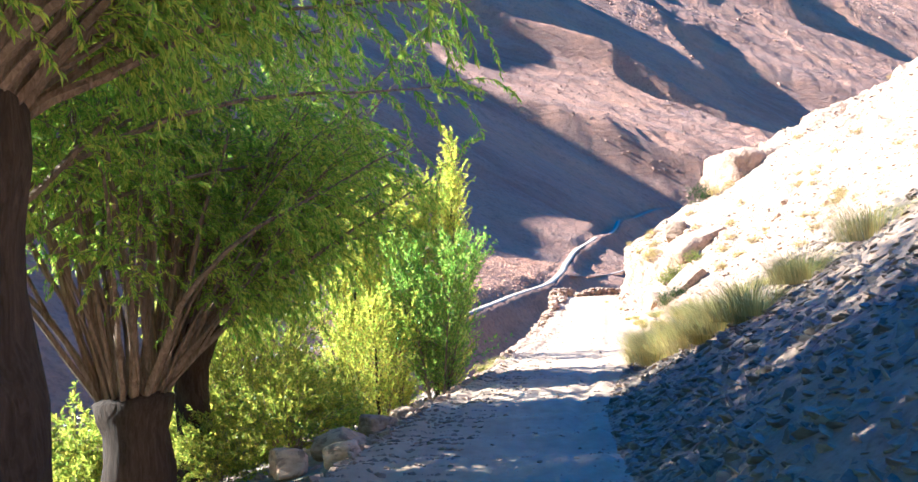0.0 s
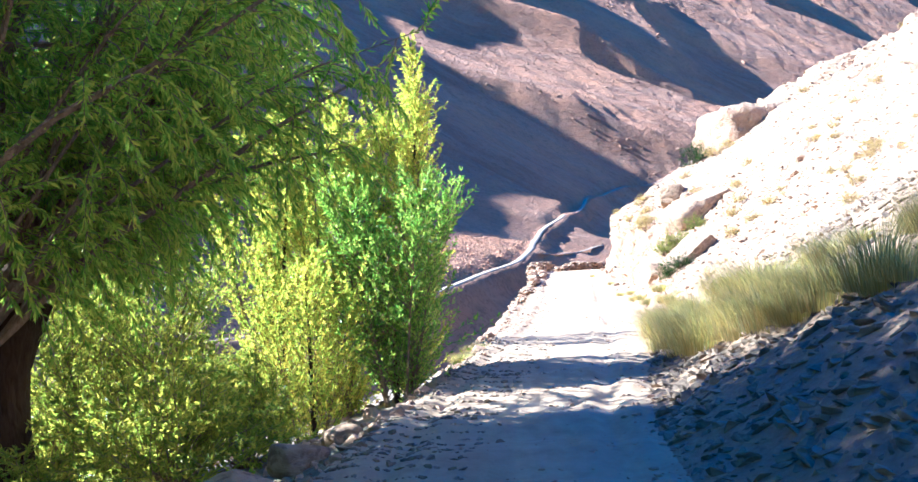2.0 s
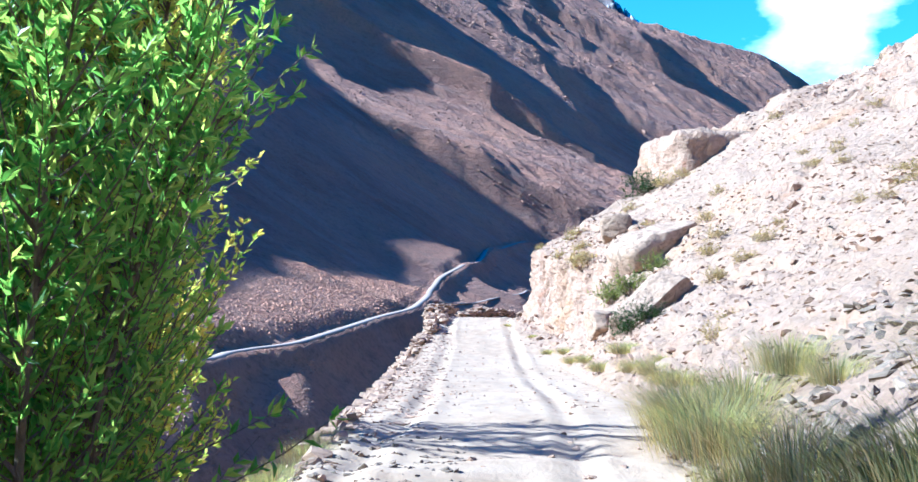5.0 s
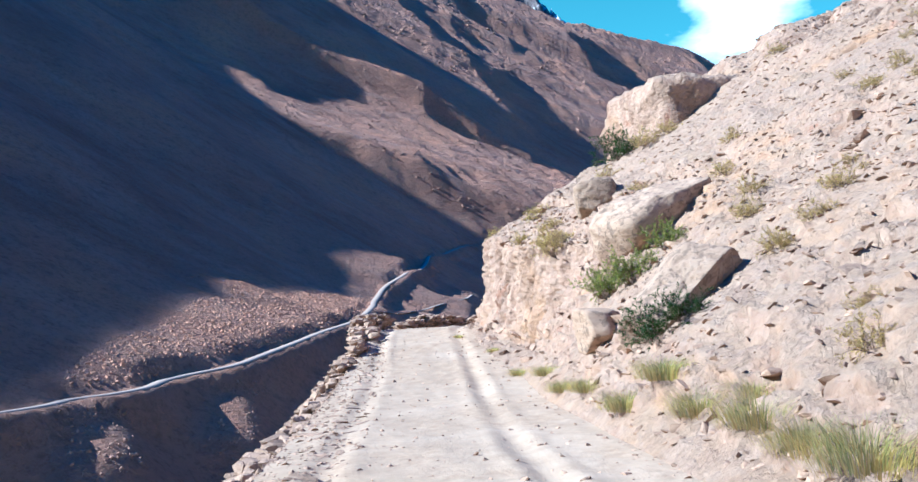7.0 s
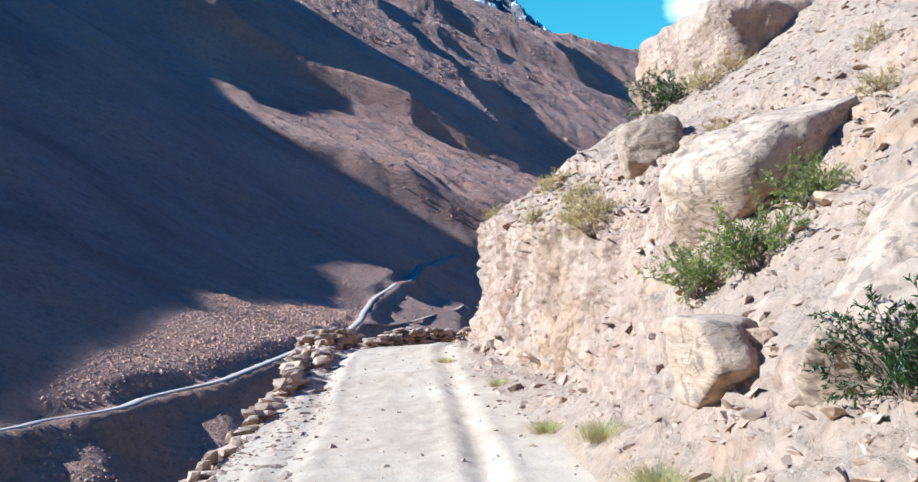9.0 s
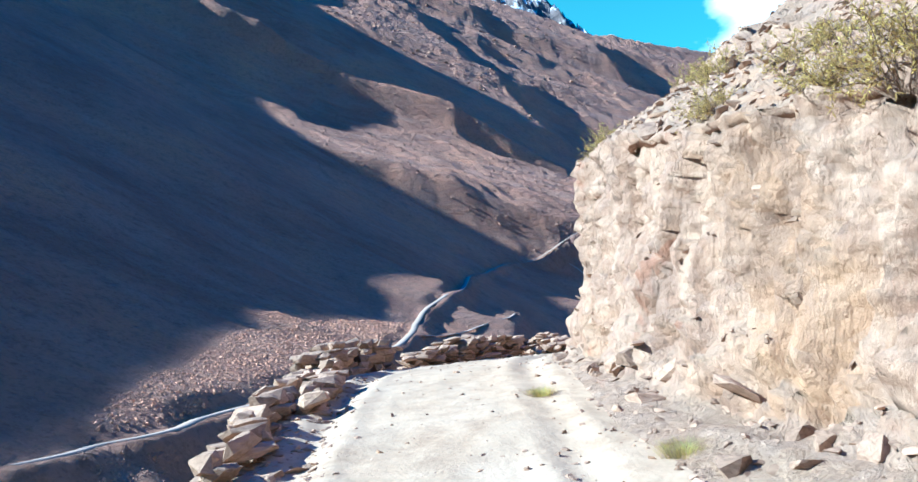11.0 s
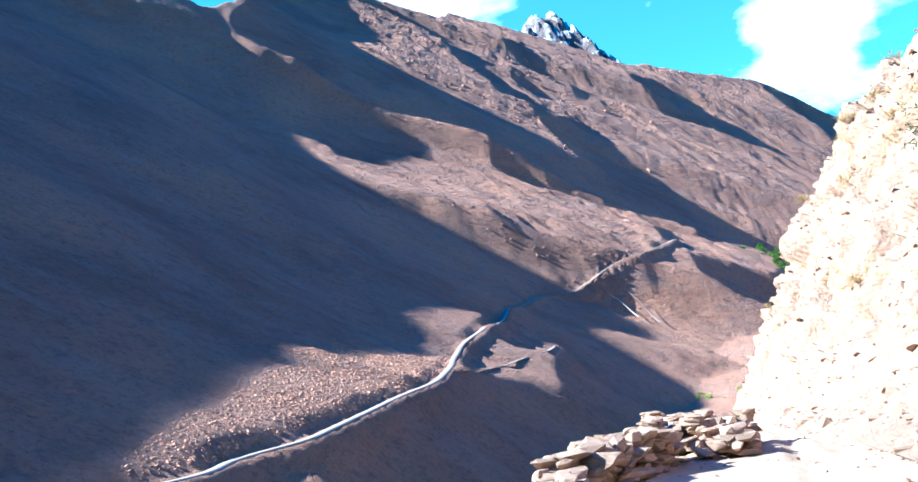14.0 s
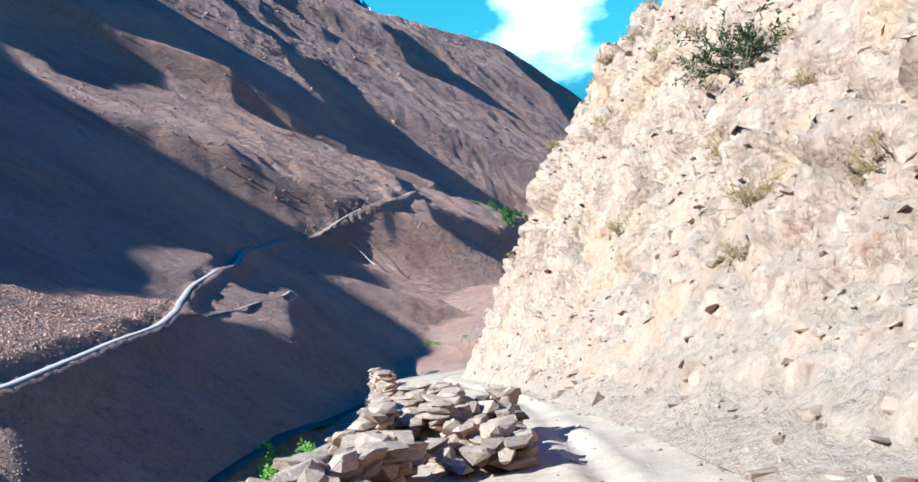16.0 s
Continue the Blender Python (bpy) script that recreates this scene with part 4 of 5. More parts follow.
lay_stones("stone", SLABS, random_rows(130, on_shaded_verge, lambda r: 0.08 + 0.2 * r.random() ** 2, rng, 0.2), TRACKWAY)
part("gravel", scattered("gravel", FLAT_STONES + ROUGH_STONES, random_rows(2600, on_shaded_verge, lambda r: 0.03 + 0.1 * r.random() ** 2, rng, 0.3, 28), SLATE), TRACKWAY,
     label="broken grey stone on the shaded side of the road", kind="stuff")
lay_stones("stone", LUMPS, random_rows(60, lambda r: on_sheet(left, 28, 46, 0, 12, r), lambda r: 0.12 + 0.3 * r.random() ** 2, rng, 0.4), BELOW)

# ---- dry-stone walls on the outer edge ----
WALLS = stone_set("stone", WALL_STONES, STONE)


def dry_wall(y0, y1, low, high, out, label, seed, depth=0.45, gaps=0.0, lanes=1, batter=0.2):
    """Courses of flat stones along the road's outer edge. low, high: heights over the edge, as functions of 0 to 1 along it."""
    r = random.Random(seed)
    base = left_edge((y0 + y1) / 2, out)
    wall = thing("dry_stone_wall", base, label, "stone wall", "walls along the road")
    length = float(np.linalg.norm(left_edge(y1) - left_edge(y0)))
    h = min(low(0), low(0.5), low(1))
    top = max(high(k / 20) for k in range(21))
    while h < top:
        thick = r.uniform(0.05, 0.11)
        d, lane = r.uniform(0, 0.3), 0
        while d < length or lane < lanes - 1:
            if d >= length:
                d, lane = r.uniform(0, 0.3), lane + 1
            w = r.uniform(0.14, 0.28) if r.random() < 0.6 else r.uniform(0.28, 0.52)
            k = d / length
            if low(k) <= h <= high(k) * (1 + 0.5 * noise.noise((d * 1.3, seed, lane * 0.7))) and r.random() > gaps:
                y = y0 + (y1 - y0) * k
                i = station(y)
                p = left_edge(y, out + r.uniform(-0.13, 0.1) + 0.3 * -lane + batter * max(0, -h)) - base
                part("stone", WALLS[r.randrange(16)], wall,
                     Matrix.LocRotScale((p[0], p[1], p[2] + h + thick / 2), Euler((r.gauss(0, 0.08), r.gauss(0, 0.08), -HEAD[i] + math.pi / 2 + r.gauss(0, 0.4))),
                                        (w * 1.2, depth * r.uniform(0.5, 1.0), thick / 0.26)))
            d += w * 0.92
        h += thick * 0.86
    return wall


dry_wall(57, 61, lambda k: -0.05, lambda k: 0.1 + 0.1 * k, 0.12, "low row of loose tan stones at the road's edge", 1, 0.4, 0.25)
dry_wall(60.5, 66.2, lambda k: -0.1, lambda k: 0.12 + 0.3 * smooth(0.35, 0.7, k), 0.1, "dry-stone parapet of pale tan slabs by the road", 2, 0.4, 0.1, 2)
dry_wall(66.6, 71.2, lambda k: -0.1, lambda k: 0.22 + 0.22 * smooth(0.1, 0.5, k), -0.3, "dry-stone parapet of sunlit flat slabs at the bend", 3, 0.45, 0.08, 2)
dry_wall(72.2, 79.5, lambda k: -0.9, lambda k: 0.52 - 0.25 * k, -0.25, "tumbled dry-stone parapet beside the narrow road", 4, 0.4, 0.1, 3)
dry_wall(71.3, 74.0, lambda k: -0.3, lambda k: 0.2 + 0.3 * k, -0.95, "low heap of fallen wall stones at the road's edge", 14, 0.4, 0.12, 3)
dry_wall(84.5, 95, lambda k: -0.3, lambda k: 0.4 + 0.2 * math.sin(9 * k), 0.1, "tall dry-stone parapet on the far bend", 5, 0.55)
dry_wall(43.5, 60, lambda k: -1.5, lambda k: -0.1, 0.12, "dry-stone retaining wall under the road's outer edge", 6, 0.35, 0.06, 1, 0.85)
dry_wall(73, 84, lambda k: -1.7, lambda k: 0.1, 0.3, "dry-stone retaining wall under the descending road", 7, 0.5, 0.08)


# ---- boulders ----
def add_boulder(name, seed, dims, place, turn, label, cuts=9, rough=0.05, smooth_faces=True, square=5, pits=0.0, material=BOULDER):
    v, t = boulder(seed, dims, cuts, 6 if pits else 5 if dims[0] > 1 else 4, rough, square, pits)
    ob = new(name, mesh_of(name, v, t, material, smooth_faces))
    ob.matrix_basis = pose(*place, *turn)
    return tagged(ob, label, "boulder", "boulders on the hillside")


add_boulder("boulder", 3, (1.75, 1.3, 0.95), (5.0, 50.8, 2.35), (14, -36, 20), "large pale pitted boulder tilted on the hillside", 6, 0.03, True, 7, 0.012)
add_boulder("boulder", 8, (2.4, 1.6, 1.5), (6.75, 55.0, 3.9), (8, -30, 16), "large cracked tan boulder higher on the slope", 8, 0.05)
add_boulder("boulder", 12, (0.95, 0.8, 0.7), (4.45, 52.4, 1.95), (10, 5, 20), "small pinkish boulder beside a green bush", 8, 0.03)
add_boulder("boulder", 15, (4.4, 4.2, 3.4), (12.15, 63.1, 7.1), (0, 0, 4), "upright squarish rock block on the skyline", 2, 0.2, True, 9, 0.0, ROCK)
add_boulder("boulder", 18, (1.3, 1.0, 1.0), (6.6, 57.6, 4.6), (0, 12, 70), "dark-sided boulder on top of the cliff", 8, 0.04)
for k, (x, y, d) in enumerate(((-4.35, 33.0, 0.75), (-3.95, 33.9, 0.5), (-4.9, 32.2, 0.6), (-4.1, 31.6, 0.45), (-3.7, 35.2, 0.4), (-5.4, 31.0, 0.5))):
    add_boulder("boulder", 30 + k, (d, d * 0.8, d * 0.65), (x, y, ground(x, y, LFLAT) + d * 0.18), (0, 10, 50 * k), "grey-brown boulder at the shaded road edge", 7, 0.03)


# ---- plants ----
def blades(seed, count, height, spread, width, lean=0.7):
    """A tuft of curved grass blades."""
    g = np.random.default_rng(seed)
    az = g.uniform(0, 6.283, count)
    r = spread * np.sqrt(g.uniform(0, 1, count)) * 0.55
    h = height * g.uniform(0.55, 1.1, count)
    out = lean * h * g.uniform(0.25, 1.0, count)
    side = np.stack([-np.sin(az), np.cos(az), az * 0], 1)
    way = np.stack([np.cos(az), np.sin(az), az * 0], 1)
    base = way * r[:, None] + g.normal(0, 0.02, (count, 3)) * [1, 1, 0]
    mid = base + way * (out * 0.3)[:, None] + np.array([0, 0, 1]) * (h * 0.6)[:, None]
    tip = base + way * out[:, None] + np.array([0, 0, 1]) * (h * 0.95)[:, None]
    w = width * g.uniform(0.6, 1.2, count)[:, None] * side
    v = np.stack([base - w, base + w, mid - w * 0.7, mid + w * 0.7, tip], 1).reshape(-1, 3)
    i = np.arange(count)[:, None] * 5
    tri = np.concatenate([i + np.array([[0, 1, 3]]), i + np.array([[0, 3, 2]]), i + np.array([[2, 3, 4]])])
    return v, tri


def leaves(centres, ways, length, width, g, flat=0.0):
    """Small pointed leaves at the centres, each along its way."""
    n = len(centres)
    ways = ways / np.maximum(np.linalg.norm(ways, axis=1, keepdims=True), 1e-6)
    rnd = g.normal(0, 1, (n, 3))
    rnd[:, 2] += flat
    side = np.cross(ways, rnd)
    side /= np.maximum(np.linalg.norm(side, axis=1, keepdims=True), 1e-6)
    ln = length * g.uniform(0.7, 1.25, n)[:, None]
    wd = width * g.uniform(0.7, 1.2, n)[:, None]
    up = np.cross(side, ways) * wd * 0.35
    v = np.stack([centres, centres + ways * ln * 0.45 + side * wd / 2 + up, centres + ways * ln, centres + ways * ln * 0.45 - side * wd / 2 + up], 1).reshape(-1, 3)
    i = np.arange(n)[:, None] * 4
    return v, np.concatenate([i + np.array([[0, 1, 2]]), i + np.array([[0, 2, 3]])])


def tube(points, radii, sides=6):
    """A tapering tube along points."""
    pts = np.asarray(points, float)
    ways = np.gradient(pts, axis=0)
    ways /= np.maximum(np.linalg.norm(ways, axis=1, keepdims=True), 1e-6)
    ref = np.where(np.abs(ways[:, 2:3]) < 0.9, np.array([[0, 0, 1.0]]), np.array([[1.0, 0, 0]]))
    a = np.cross(ways, ref)
    a /= np.linalg.norm(a, axis=1, keepdims=True)
    b = np.cross(ways, a)
    ang = np.arange(sides) * 2 * math.pi / sides
    ring = np.cos(ang)[None, :, None] * a[:, None, :] + np.sin(ang)[None, :, None] * b[:, None, :]
    v = (pts[:, None, :] + ring * np.asarray(radii)[:, None, None]).reshape(-1, 3)
    q = []
    for k in range(len(pts) - 1):
        for j in range(sides):
            c, d = k * sides + j, k * sides + (j + 1) % sides
            q += [(c, d, d + sides), (c, d + sides, c + sides)]
    return v, np.array(q)


def joined(pieces):
    vs, ts, n = [], [], 0
    for v, t in pieces:
        vs.append(v)
        ts.append(t + n)
        n += len(v)
    return np.concatenate(vs), np.concatenate(ts)


def shoot(start, way, length, g, bend=0.15, droop=0.0, steps=7):
    """A bending twig."""
    pts = [np.array(start, float)]
    w = np.array(way, float)
    w /= np.linalg.norm(w)
    for _ in range(steps):
        w = w + g.normal(0, bend / math.sqrt(steps), 3) + np.array([0, 0, -droop / steps])
        w /= np.linalg.norm(w)
        pts.append(pts[-1] + w * length / steps)
    return np.array(pts)


def along(pts, n, g, lo=0.0):
    """n random places along a twig, with its way there."""
    t = lo + (1 - lo) * g.uniform(0, 1, n)
    x = t * (len(pts) - 1.001)
    i = x.astype(int)
    fr = (x - i)[:, None]
    return pts[i] * (1 - fr) + pts[i + 1] * fr, pts[i + 1] - pts[i]


def pollard_willow(place, seed, label, trunk_h, trunk_r, limbs, reach, lean=(0, 0), per_twig=74, steep=52, boughs=0, bough_reach=5.0, bare=0.26, limb_r=0.05):
    g = np.random.default_rng(seed)
    tree = thing("willow_tree", place, label, "tree", "willows by the road")
    n = 12
    hs = np.linspace(-0.4, trunk_h, n)
    line = np.stack([lean[0] * hs + 0.05 * np.sin(hs * 3 + seed), lean[1] * hs + 0.05 * np.cos(hs * 2.3), hs], 1)
    rad = trunk_r * (1.25 - 0.35 * np.clip((hs + 0.4) / trunk_h, 0, 1) + 0.35 * smooth(0.75, 1.0, hs / trunk_h))
    v, t = tube(np.concatenate([line, line[-1:] + [0, 0, trunk_r * 0.5]]), np.append(rad, trunk_r * 0.3), 14)
    v = v + (v - np.array([*line[n // 2][:2], 0])) * [1, 1, 0] * (0.28 * fbm(v * np.array([3, 3, 1.2]), 3, seed))[:, None]
    part("trunk", mesh_of("trunk", v, t, BARK, True), tree)
    head = line[-1]
    wood, lc, lw = [], [], []
    for k in range(limbs + boughs):
        az = 6.283 * k / limbs * 2.618 + g.normal(0, 0.2)
        el = radians(g.uniform(steep, 88))
        long = reach
        if k >= limbs:      # boughs that hang over the road
            az, el, long = g.uniform(-1.1, 1.1), radians(g.uniform(46, 68)), bough_reach
        way = np.array([math.cos(az) * math.cos(el), math.sin(az) * math.cos(el), math.sin(el)])
        limb = shoot(head + np.array([math.cos(az), math.sin(az), g.uniform(-0.5, 0.3)]) * trunk_r * 0.75, way, long * g.uniform(0.7, 1.1), g, 0.25, 0.45, 10)
        wood.append(tube(limb, np.linspace(limb_r, 0.006, len(limb)) * g.uniform(0.5, 1.4), 5))
        at, dirs = along(limb, 20, g, bare if k < limbs else max(0.2, bare - 0.1))
        for q, d in zip(at, dirs):
            d = d / np.linalg.norm(d)
            w2 = d * 0.5 + g.normal(0, 0.55, 3) + np.array([math.cos(az), math.sin(az), 0]) * 0.25
            twig = shoot(q, w2, g.uniform(0.5, 1.15), g, 0.3, 1.3, 5)
            wood.append(tube(twig, np.linspace(0.007, 0.002, len(twig)), 3))
            c, wd = along(twig, per_twig, g, 0.05)
            lc.append(c)
            lw.append(wd / np.linalg.norm(wd, axis=1, keepdims=True) + g.normal(0, 0.55, c.shape) + np.array([0, 0, -0.5]))
        c, wd = along(limb, 60, g, bare)
        lc.append(c)
        lw.append(wd / np.linalg.norm(wd, axis=1, keepdims=True) + g.normal(0, 0.8, c.shape))
    part("limb_fan", mesh_of("limb_fan", *joined(wood), TWIG), tree, label="tan upright pollard shoots")
    part("crown", mesh_of("crown", *leaves(np.concatenate(lc), np.concatenate(lw), 0.095, 0.021, g), WILLOW), tree, label="narrow green willow leaves", kind="")
    return tree


def sapling(place, seed, label, height, width, stems, material, leaf=(0.065, 0.028), shoots=112, per=42, bare=0.08):
    """A slim upright tree with many rising shoots."""
    g = np.random.default_rng(seed)
    tree = thing("young_tree", place, label, "tree", "young trees by the road")
    wood, lc, lw = [], [], []
    first = None
    for k in range(stems):
        az = g.uniform(0, 6.283)
        top = height * (1.0 if k == 0 else g.uniform(0.78, 1.0))
        sp = 0.0 if k == 0 else width * 0.3
        limb = shoot((0.05 * math.cos(az), 0.05 * math.sin(az), -0.2), (sp / height * math.cos(az) * 1.4, sp / height * math.sin(az) * 1.4, 1), top + 0.2, g, 0.12, 0.0, 12)
        tb = tube(limb, np.linspace(0.055 if k == 0 else 0.03, 0.006, len(limb)), 6)
        if k == 0:
            first = tb
        else:
            wood.append(tb)
        at, dirs = along(limb, shoots, g, bare)
        for q, d in zip(at, dirs):
            rel = q[2] / height
            size = width * 0.66 * (1.0 - 0.6 * max(0.0, rel - 0.35) / 0.65) * g.uniform(0.55, 1.15)
            a2 = g.uniform(0, 6.283)
            w2 = np.array([math.cos(a2) * 0.75, math.sin(a2) * 0.75, g.uniform(0.5, 1.1)])
            twig = shoot(q, w2, size, g, 0.25, -0.5, 5)
            wood.append(tube(twig, np.linspace(0.007, 0.002, len(twig)), 3))
            c, wd = along(twig, per, g, 0.1)
            lc.append(c)
            lw.append(wd / np.linalg.norm(wd, axis=1, keepdims=True) + g.normal(0, 0.7, c.shape))
        c, wd = along(limb, 160, g, 0.75)
        lc.append(c)
        lw.append(wd / np.linalg.norm(wd, axis=1, keepdims=True) + g.normal(0, 0.8, c.shape))
    part("trunk", mesh_of("trunk", *first, BARK, True), tree)
    part("branch_frame", mesh_of("branch_frame", *joined(wood), TWIG), tree)
    part("crown", mesh_of("crown", *leaves(np.concatenate(lc), np.concatenate(lw), leaf[0], leaf[1], g), material), tree)
    return tree


def bush_mesh(seed, height, spread, stems, per, leaf, material, twig_r=0.006):
    """Meshes of a shrub: its twigs and its leaves."""
    g = np.random.default_rng(seed)
    wood, lc, lw = [], [], []
    for k in range(stems):
        az = g.uniform(0, 6.283)
        out = g.uniform(0.1, 1.0) * spread / height
        twig = shoot((0.04 * math.cos(az), 0.04 * math.sin(az), -0.05), (out * math.cos(az), out * math.sin(az), 1.0), height * g.uniform(0.65, 1.1), g, 0.45, 0.25, 6)
        wood.append(tube(twig, np.linspace(twig_r, twig_r * 0.3, len(twig)), 4))
        for q, d in zip(*along(twig, 5, g, 0.3)):
            t2 = shoot(q, d / np.linalg.norm(d) + g.normal(0, 0.6, 3), height * 0.3, g, 0.3, 0.1, 3)
            wood.append(tube(t2, np.linspace(twig_r * 0.5, twig_r * 0.2, len(t2)), 3))
            c, wd = along(t2, per, g, 0.0)
            lc.append(c)
            lw.append(wd / np.linalg.norm(wd, axis=1, keepdims=True) + g.normal(0, 0.8, c.shape))
    return mesh_of("stem", *joined(wood), TWIG), mesh_of("foliage", *leaves(np.concatenate(lc), np.concatenate(lw), leaf[0], leaf[1], g), material)


def bush(place, meshes, label, size=1.0, turn=0.0, name="shrub", group="shrubs on the slopes"):
    ob = thing(name, place, label, "shrub", group)
    part("stem", meshes[0], ob, Matrix.Rotation(turn, 4, "Z") @ Matrix.Scale(size, 4))
    part("foliage", meshes[1], ob, Matrix.Rotation(turn, 4, "Z") @ Matrix.Scale(size, 4))
    return ob


def tuft(place, meshes, label, size=1.0, turn=0.0):
    ob = thing("grass_tuft", place, label, "grass", "grass tufts beside the road")
    m = Matrix.Rotation(turn, 4, "Z") @ Matrix.Scale(size, 4)
    part("green_clump", meshes[0], ob, m)
    part("straw_fringe", meshes[1], ob, m, "dry drooping straw blades")
    return ob


# willows beside the first stretch of the road
pollard_willow((-7.0, 32.7, -0.3), 4, "pollard willow with a dark knobbly trunk and many upright shoots", 1.9, 0.44, 70, 6.6, steep=60, boughs=26, bough_reach=5.0, bare=0.42, limb_r=0.042)
pollard_willow((-6.0, 27.4, 0.0), 9, "old willow with a thick dark leaning trunk", 4.3, 0.5, 40, 4.6, (-0.05, 0.02), boughs=46, bough_reach=4.9, bare=0.35)
# two more with trunks out of view, added to shade the road
pollard_willow((-8.2, 21.5, 0.2), 14, "tall willow with unseen trunk, added to shade the road", 3.2, 0.34, 56, 6.6, steep=44)
pollard_willow((-8.2, 29.2, -0.6), 18, "tall willow with unseen trunk, added to shade the road", 3.2, 0.36, 60, 7.0, steep=46)
pollard_willow((-6.7, 34.0, -0.5), 23, "willow leaning its leafy boughs over the road", 3.0, 0.26, 26, 4.4, (0.03, 0.0), 60, 62, 22, 3.5, 0.3)
# unseen row farther back, added to keep sun off road and bank
for y, sd in ((27.0, 51), (31.0, 52), (34.6, 53)):
    pollard_willow((-11.2, y, -1.6), sd, "unseen tall willow added back from the road to shade it", 9.0, 0.45, 50, 7.6, steep=55, per_twig=36)
# slim young trees
sapling((-4.93, 38.6, -0.1), 21, "slim young tree with yellow autumn leaves", 5.2, 1.35, 7, POPLAR)
sapling((-4.05, 38.8, 0.0), 22, "slim young tree with yellow-green leaves", 5.1, 1.1, 6, POPLAR)
sapling((-3.05, 39.2, 0.4), 23, "tall slim young tree with yellow leaves", 5.5, 1.45, 7, POPLAR)
sapling((-3.2, 37.9, 0.35), 24, "bushy young tree with fresh green leaves", 3.5, 1.9, 9, GREENLEAF, (0.085, 0.03), 60, 30, 0.15)
sapling((-4.3, 37.0, 0.1), 25, "leaning young tree with yellow-green leaves", 2.6, 1.7, 5, POPLAR, (0.065, 0.028), 50, 36, 0.15)
sapling((-4.75, 43.4, -1.4), 26, "young tree with yellow-green leaves on the slope", 7.2, 1.7, 5, POPLAR)
sapling((-6.5, 36.2, -0.6), 28, "leafy young willow below the road", 3.4, 2.8, 8, SHRUB, (0.085, 0.024), 80, 44, 0.05)
LOW = [bush_mesh(60 + k, 1.6, 1.2, 60, 30, (0.1, 0.03), SHRUB, 0.01) for k in range(3)]
for k, (x, y, sz) in enumerate(((-5.4, 34.6, 0.9), (-6.6, 36.3, 1.1), (-7.6, 38.4, 1.2), (-6.0, 40.4, 1.0), (-8.6, 35.6, 1.2), (-5.0, 36.2, 0.8), (-7.2, 42.4, 1.1), (-9.2, 40.2, 1.3),
                                (-8.6, 30.4, 1.0), (-9.6, 33.2, 1.2), (-4.6, 41.2, 0.8), (-6.2, 33.6, 0.7), (-8.0, 44.6, 1.0), (-10.5, 37.5, 1.3))):
    bush((x, y, ground(x, y, LFLAT)), LOW[k % 3], "dense grey-green shrub on the slope below the road", sz, k * 1.3, group="shrubs below the road")
# grass and scrub beside the road
GRASS = [(mesh_of("green_clump", *blades(400 + k, 460, 0.48, 0.6, 0.003, 1.1), TUFT), mesh_of("straw_fringe", *blades(440 + k, 320, 0.44, 0.85, 0.0026, 1.5), STRAW)) for k in range(3)]
DRY = [(mesh_of("green_clump", *blades(410 + k, 420, 0.2, 0.34, 0.0022, 1.1), TUFT), mesh_of("straw_fringe", *blades(450 + k, 360, 0.18, 0.48, 0.002, 1.7), STRAW)) for k in range(3)]
grass_rng = random.Random(8)
for k in range(38):
    y = grass_rng.uniform(32.4, 42.4)
    x = float(np.interp(y, [32.4, 34, 36, 38, 39.5, 41, 42.4], [1.25, 1.0, 0.9, 0.75, 0.8, 1.3, 1.7])) + 0.15 + 1.5 * grass_rng.random() ** 1.6
    tuft((x, y, ground(x, y) - 0.03), GRASS[k % 3], "tall grey-green grass tuft on the bank", grass_rng.uniform(0.55, 1.45), k * 0.9)
for k, (x, y, sz) in enumerate(((3.9, 55.2, 0.8), (3.95, 53.8, 1.0), (3.6, 52.0, 1.0), (3.3, 49.1, 1.2), (3.5, 48.5, 1.3), (3.2, 46.3, 1.4), (3.55, 50.9, 1.0), (3.3, 47.4, 1.3), (2.9, 44.7, 1.5), (3.0, 45.4, 1.2),
                                (3.6, 47.0, 1.0), (-2.1, 41.4, 1.0), (-1.9, 42.0, 1.1), (-1.75, 42.8, 0.9), (-2.2, 40.7, 1.0), (4.15, 57.9, 0.6), (3.9, 60.2, 0.5))):
    sheet = LFLAT if x < 0 else RFLAT
    tuft((x, y, ground(x, y, sheet) - 0.02), DRY[k % 3], "dry straw-coloured grass tuft by the road", sz, k * 1.7)
SCRUB = [bush_mesh(80 + k, 0.34, 0.4, 26, 12, (0.03, 0.008), STRAW, 0.004) for k in range(3)]
GREEN = [bush_mesh(90 + k, 0.6, 0.55, 34, 16, (0.05, 0.014), DARKLEAF, 0.006) for k in range(2)]
OLIVE = bush_mesh(95, 0.55, 0.6, 34, 16, (0.05, 0.014), leaf_material("olive_leaf", [(0.1, 0.13, 0.03), (0.18, 0.21, 0.05), (0.28, 0.29, 0.07), (0.38, 0.34, 0.09)]), 0.006)
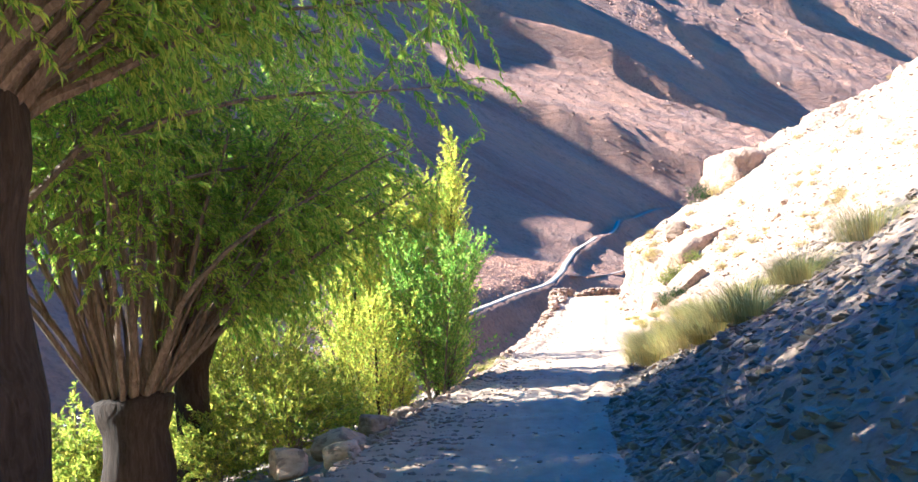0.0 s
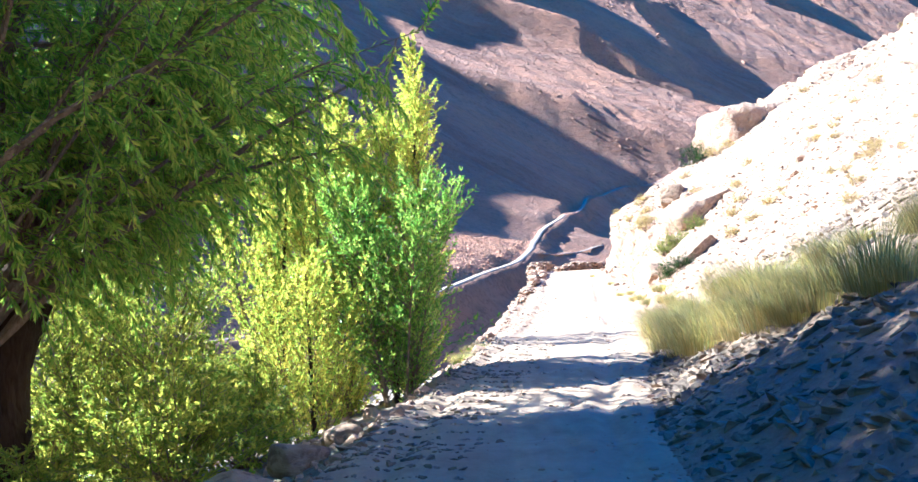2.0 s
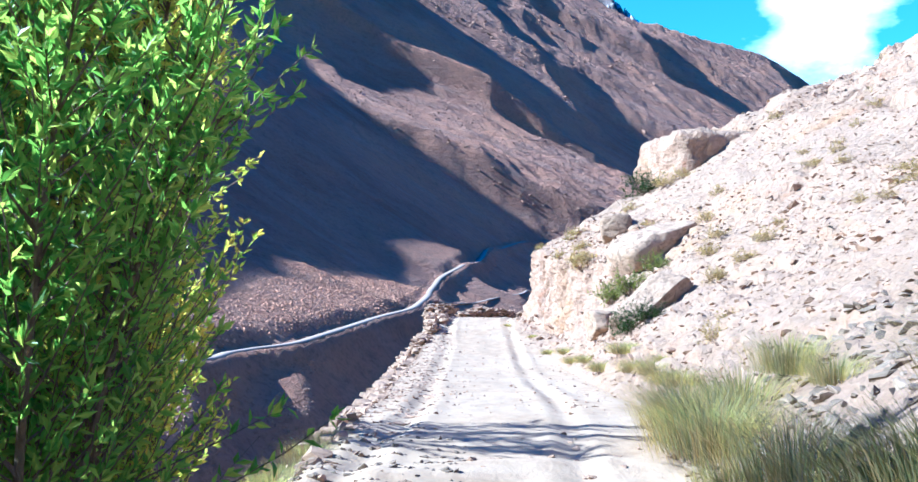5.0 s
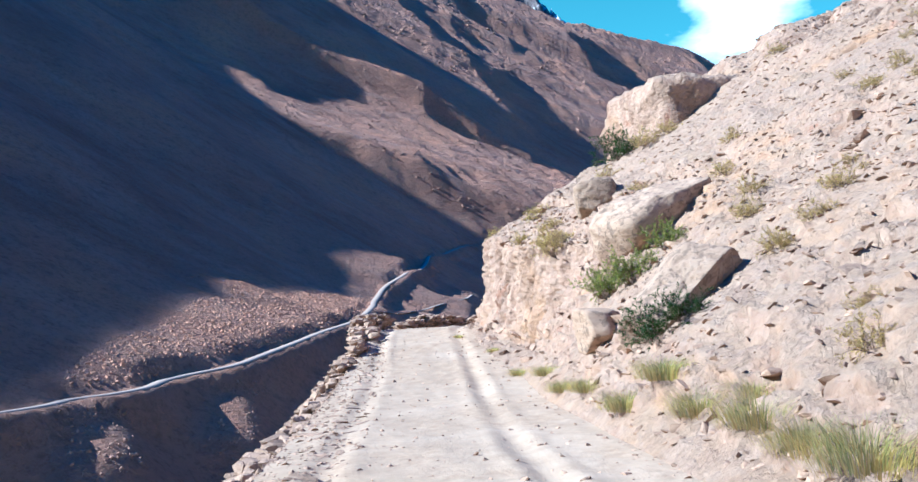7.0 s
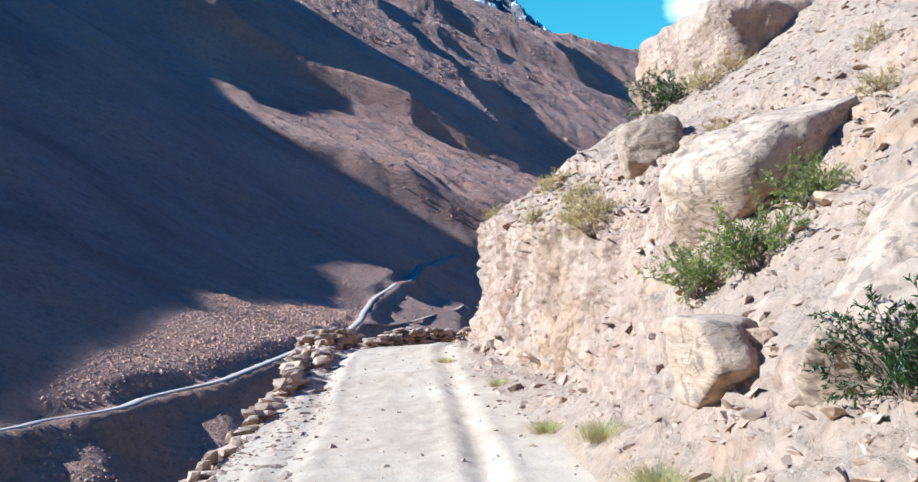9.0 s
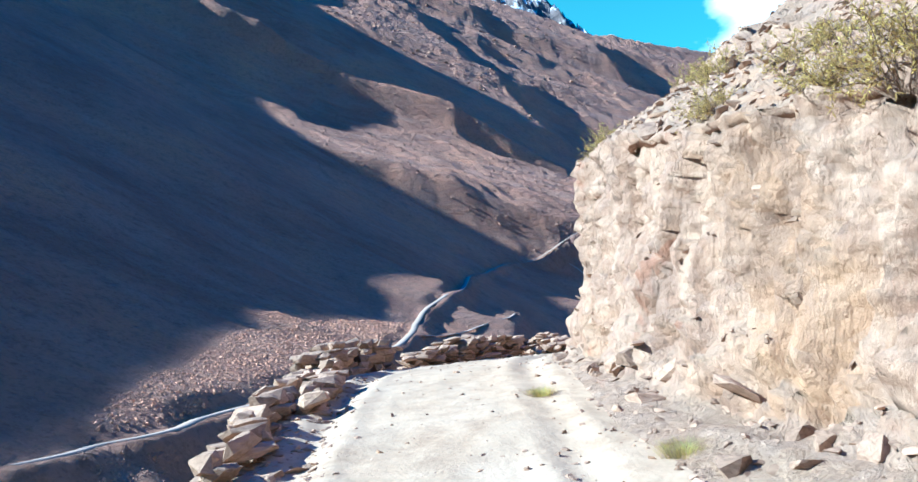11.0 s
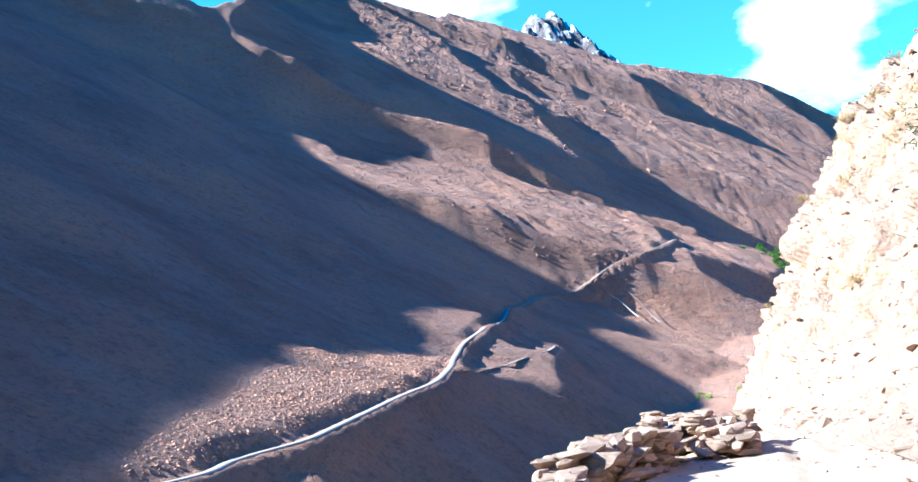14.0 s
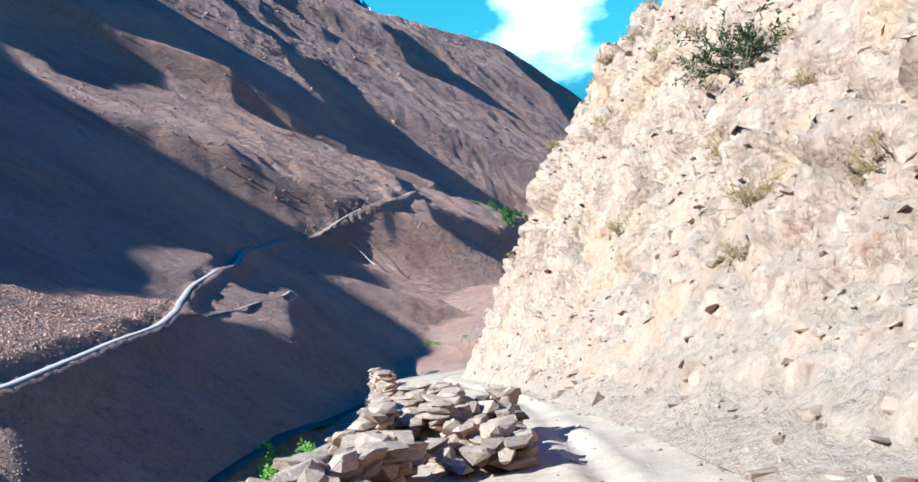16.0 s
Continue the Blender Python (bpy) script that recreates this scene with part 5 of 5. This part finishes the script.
for k, (x, y, sz) in enumerate(((6.2, 50.3, 1.0), (7.5, 50.6, 1.1), (8.0, 54.4, 1.2), (4.1, 46.0, 1.0), (6.9, 52.0, 1.1), (6.3, 50.3, 0.9), (5.4, 57.0, 1.5), (5.5, 57.7, 1.3), (5.5, 57.0, 1.2), (5.35, 59.0, 0.9),
                                (6.4, 60.7, 1.1), (5.6, 62.5, 0.8), (13.0, 71.8, 1.6), (13.9, 74.8, 1.5), (12.3, 73.5, 1.2), (16.9, 78.3, 2.0), (9.4, 60.5, 1.6), (9.9, 60.2, 1.4), (7.2, 58.4, 1.0))):
    bush((x, y, ground(x, y) - 0.04), SCRUB[k % 3], "dry yellowish scrub bush on the rocky slope", sz, k * 2.1)
rng2 = random.Random(12)
for k in range(70):
    p = on_sheet(right, 44, 66, 30, 130, rng2)
    bush((p[0], p[1], p[2] - 0.04), SCRUB[k % 3], "small dry scrub bush on the rocky slope", rng2.uniform(0.5, 1.1), k * 1.1)
for k in range(60):
    p = on_sheet(right, 67, 96, 40, 165, rng2)
    bush((p[0], p[1], p[2] - 0.04), SCRUB[k % 3], "small dry scrub bush on the cliff", rng2.uniform(0.8, 1.8), k * 1.1)
bush((4.3, 50.3, ground(4.3, 50.3) - 0.05), GREEN[0], "dark green bush against the pale boulder", 1.0, 0.4)
bush((4.55, 50.0, ground(4.55, 50.0) - 0.05), GREEN[1], "dark green bush against the pale boulder", 0.8, 2.0)
bush((5.5, 53.4, ground(5.5, 53.4) - 0.05), OLIVE, "olive-yellow bush between the boulders", 1.2, 0.0)
bush((5.2, 54.1, ground(5.2, 54.1) - 0.05), OLIVE, "olive-yellow bush between the boulders", 1.0, 2.2)
bush((6.2, 53.5, ground(6.2, 53.5) - 0.05), OLIVE, "green bush under the cracked boulder", 1.0, 4.0)
bush((9.0, 61.3, ground(9.0, 61.3) - 0.05), GREEN[0], "dark scrub bush against the upright rock block", 1.6, 1.0)
bush((18.1, 78.9, ground(18.1, 78.9) - 0.05), GREEN[1], "dark thorny bush on a cliff ledge", 2.4, 1.0)


# ---- trees far below and up the valley ----
def far_grove(name, spots, size, leaf, label, seed):
    g = np.random.default_rng(seed)
    pieces = []
    for x, y, z, k in spots:
        n = 260
        d = g.normal(0, 1, (n, 3))
        d /= np.linalg.norm(d, axis=1, keepdims=True)
        lump = 0.75 + 0.35 * vnoise(d * 1.6 + x, seed)
        c = d * lump[:, None] * np.array([0.5, 0.5, 0.75]) * size * k * g.uniform(0.6, 1.0, n)[:, None] + np.array([x, y, z + size * k * 0.55])
        pieces.append(leaves(c, d + g.normal(0, 0.5, d.shape), leaf * k, leaf * 0.6 * k, g))
    return tagged(new(name, mesh_of(name, *joined(pieces), FIELD if size > 7 else GREENLEAF)), label, "trees", kind="stuff")


rng3 = random.Random(3)
far_grove("riverside_trees", [(58 + rng3.uniform(-16, 16), 322 + rng3.uniform(-26, 26), -46, rng3.uniform(0.6, 1.3)) for _ in range(16)], 6.0, 0.9, "round green trees beside the river far below", 5)
far_grove("riverside_trees", [(285 + rng3.uniform(-40, 40), 735 + rng3.uniform(-60, 40), -41, rng3.uniform(0.6, 1.3)) for _ in range(40)], 7.0, 1.3, "green trees in the narrow valley bottom", 6)
def on_outline(poly, r):
    """A random place on the mountain within an outline."""
    a0, a1 = min(p[0] for p in poly), max(p[0] for p in poly)
    b0, b1 = min(p[1] for p in poly), max(p[1] for p in poly)
    while True:
        a, b = r.uniform(a0, a1), r.uniform(b0, b1)
        if a < MA[-2] and b < MB[-2] and within(poly, np.array([a]), np.array([b]))[0]:
            return np.array([a * SA[0] + b * SB[0], a * SA[1] + b * SB[1], mountain_height(a, b)])


village = [p for p in (on_outline(TERRACE, rng3) for _ in range(400)) if p[0] * SB[0] + p[1] * SB[1] > 370][:70]
far_grove("village_trees", [(*p, rng3.uniform(0.6, 1.4)) for p in village], 8.0, 1.8, "green trees of a distant village", 7)
FARSIDE = bpy.data.objects["mountain"]
OUTCROP = stone_material("dark_outcrop", (0.17, 0.1, 0.07), (0.33, 0.2, 0.13), (0.46, 0.3, 0.21), 0.1)
SCREE_STONE = stone_material("reddish_talus", (0.32, 0.17, 0.1), (0.52, 0.29, 0.165), (0.62, 0.37, 0.23), 0.1)
part("talus", scattered("talus", ROUGH_STONES, random_rows(8000, lambda r: on_outline(FAN, r), lambda r: 0.35 + 1.3 * r.random() ** 3, rng3, 0.5), SCREE_STONE), FARSIDE, label="reddish-brown boulders on the sunlit fan", kind="stuff")
for outline, count, low, high, label in ((SPUR, 2600, 0.7, 4.5, "brown rocks on the sunlit spur"), (LOWER, 900, 0.5, 3.0, "brown rocks on the lower slope"),
                                         (BANK, 700, 0.35, 1.6, "brown rocks below the far road"), (KNOLL, 900, 0.35, 1.2, "reddish rocks on the knoll"), (SKIRT, 600, 0.2, 1.2, "brown rocks under the far road"), (PATCH, 600, 0.2, 1.0, "brown rocks low on the far slope"), (TONGUE, 900, 1.5, 9.0, "brown crags under the ridge"),
                                         (FAR, 1500, 1.5, 11.0, "brown crags on the far mountainside")):
    part("talus", scattered("talus", ROUGH_STONES, random_rows(count, lambda r: on_outline(outline, r), lambda r: low + high * r.random() ** 4, rng3, 0.5), OUTCROP), FARSIDE, label=label, kind="stuff")
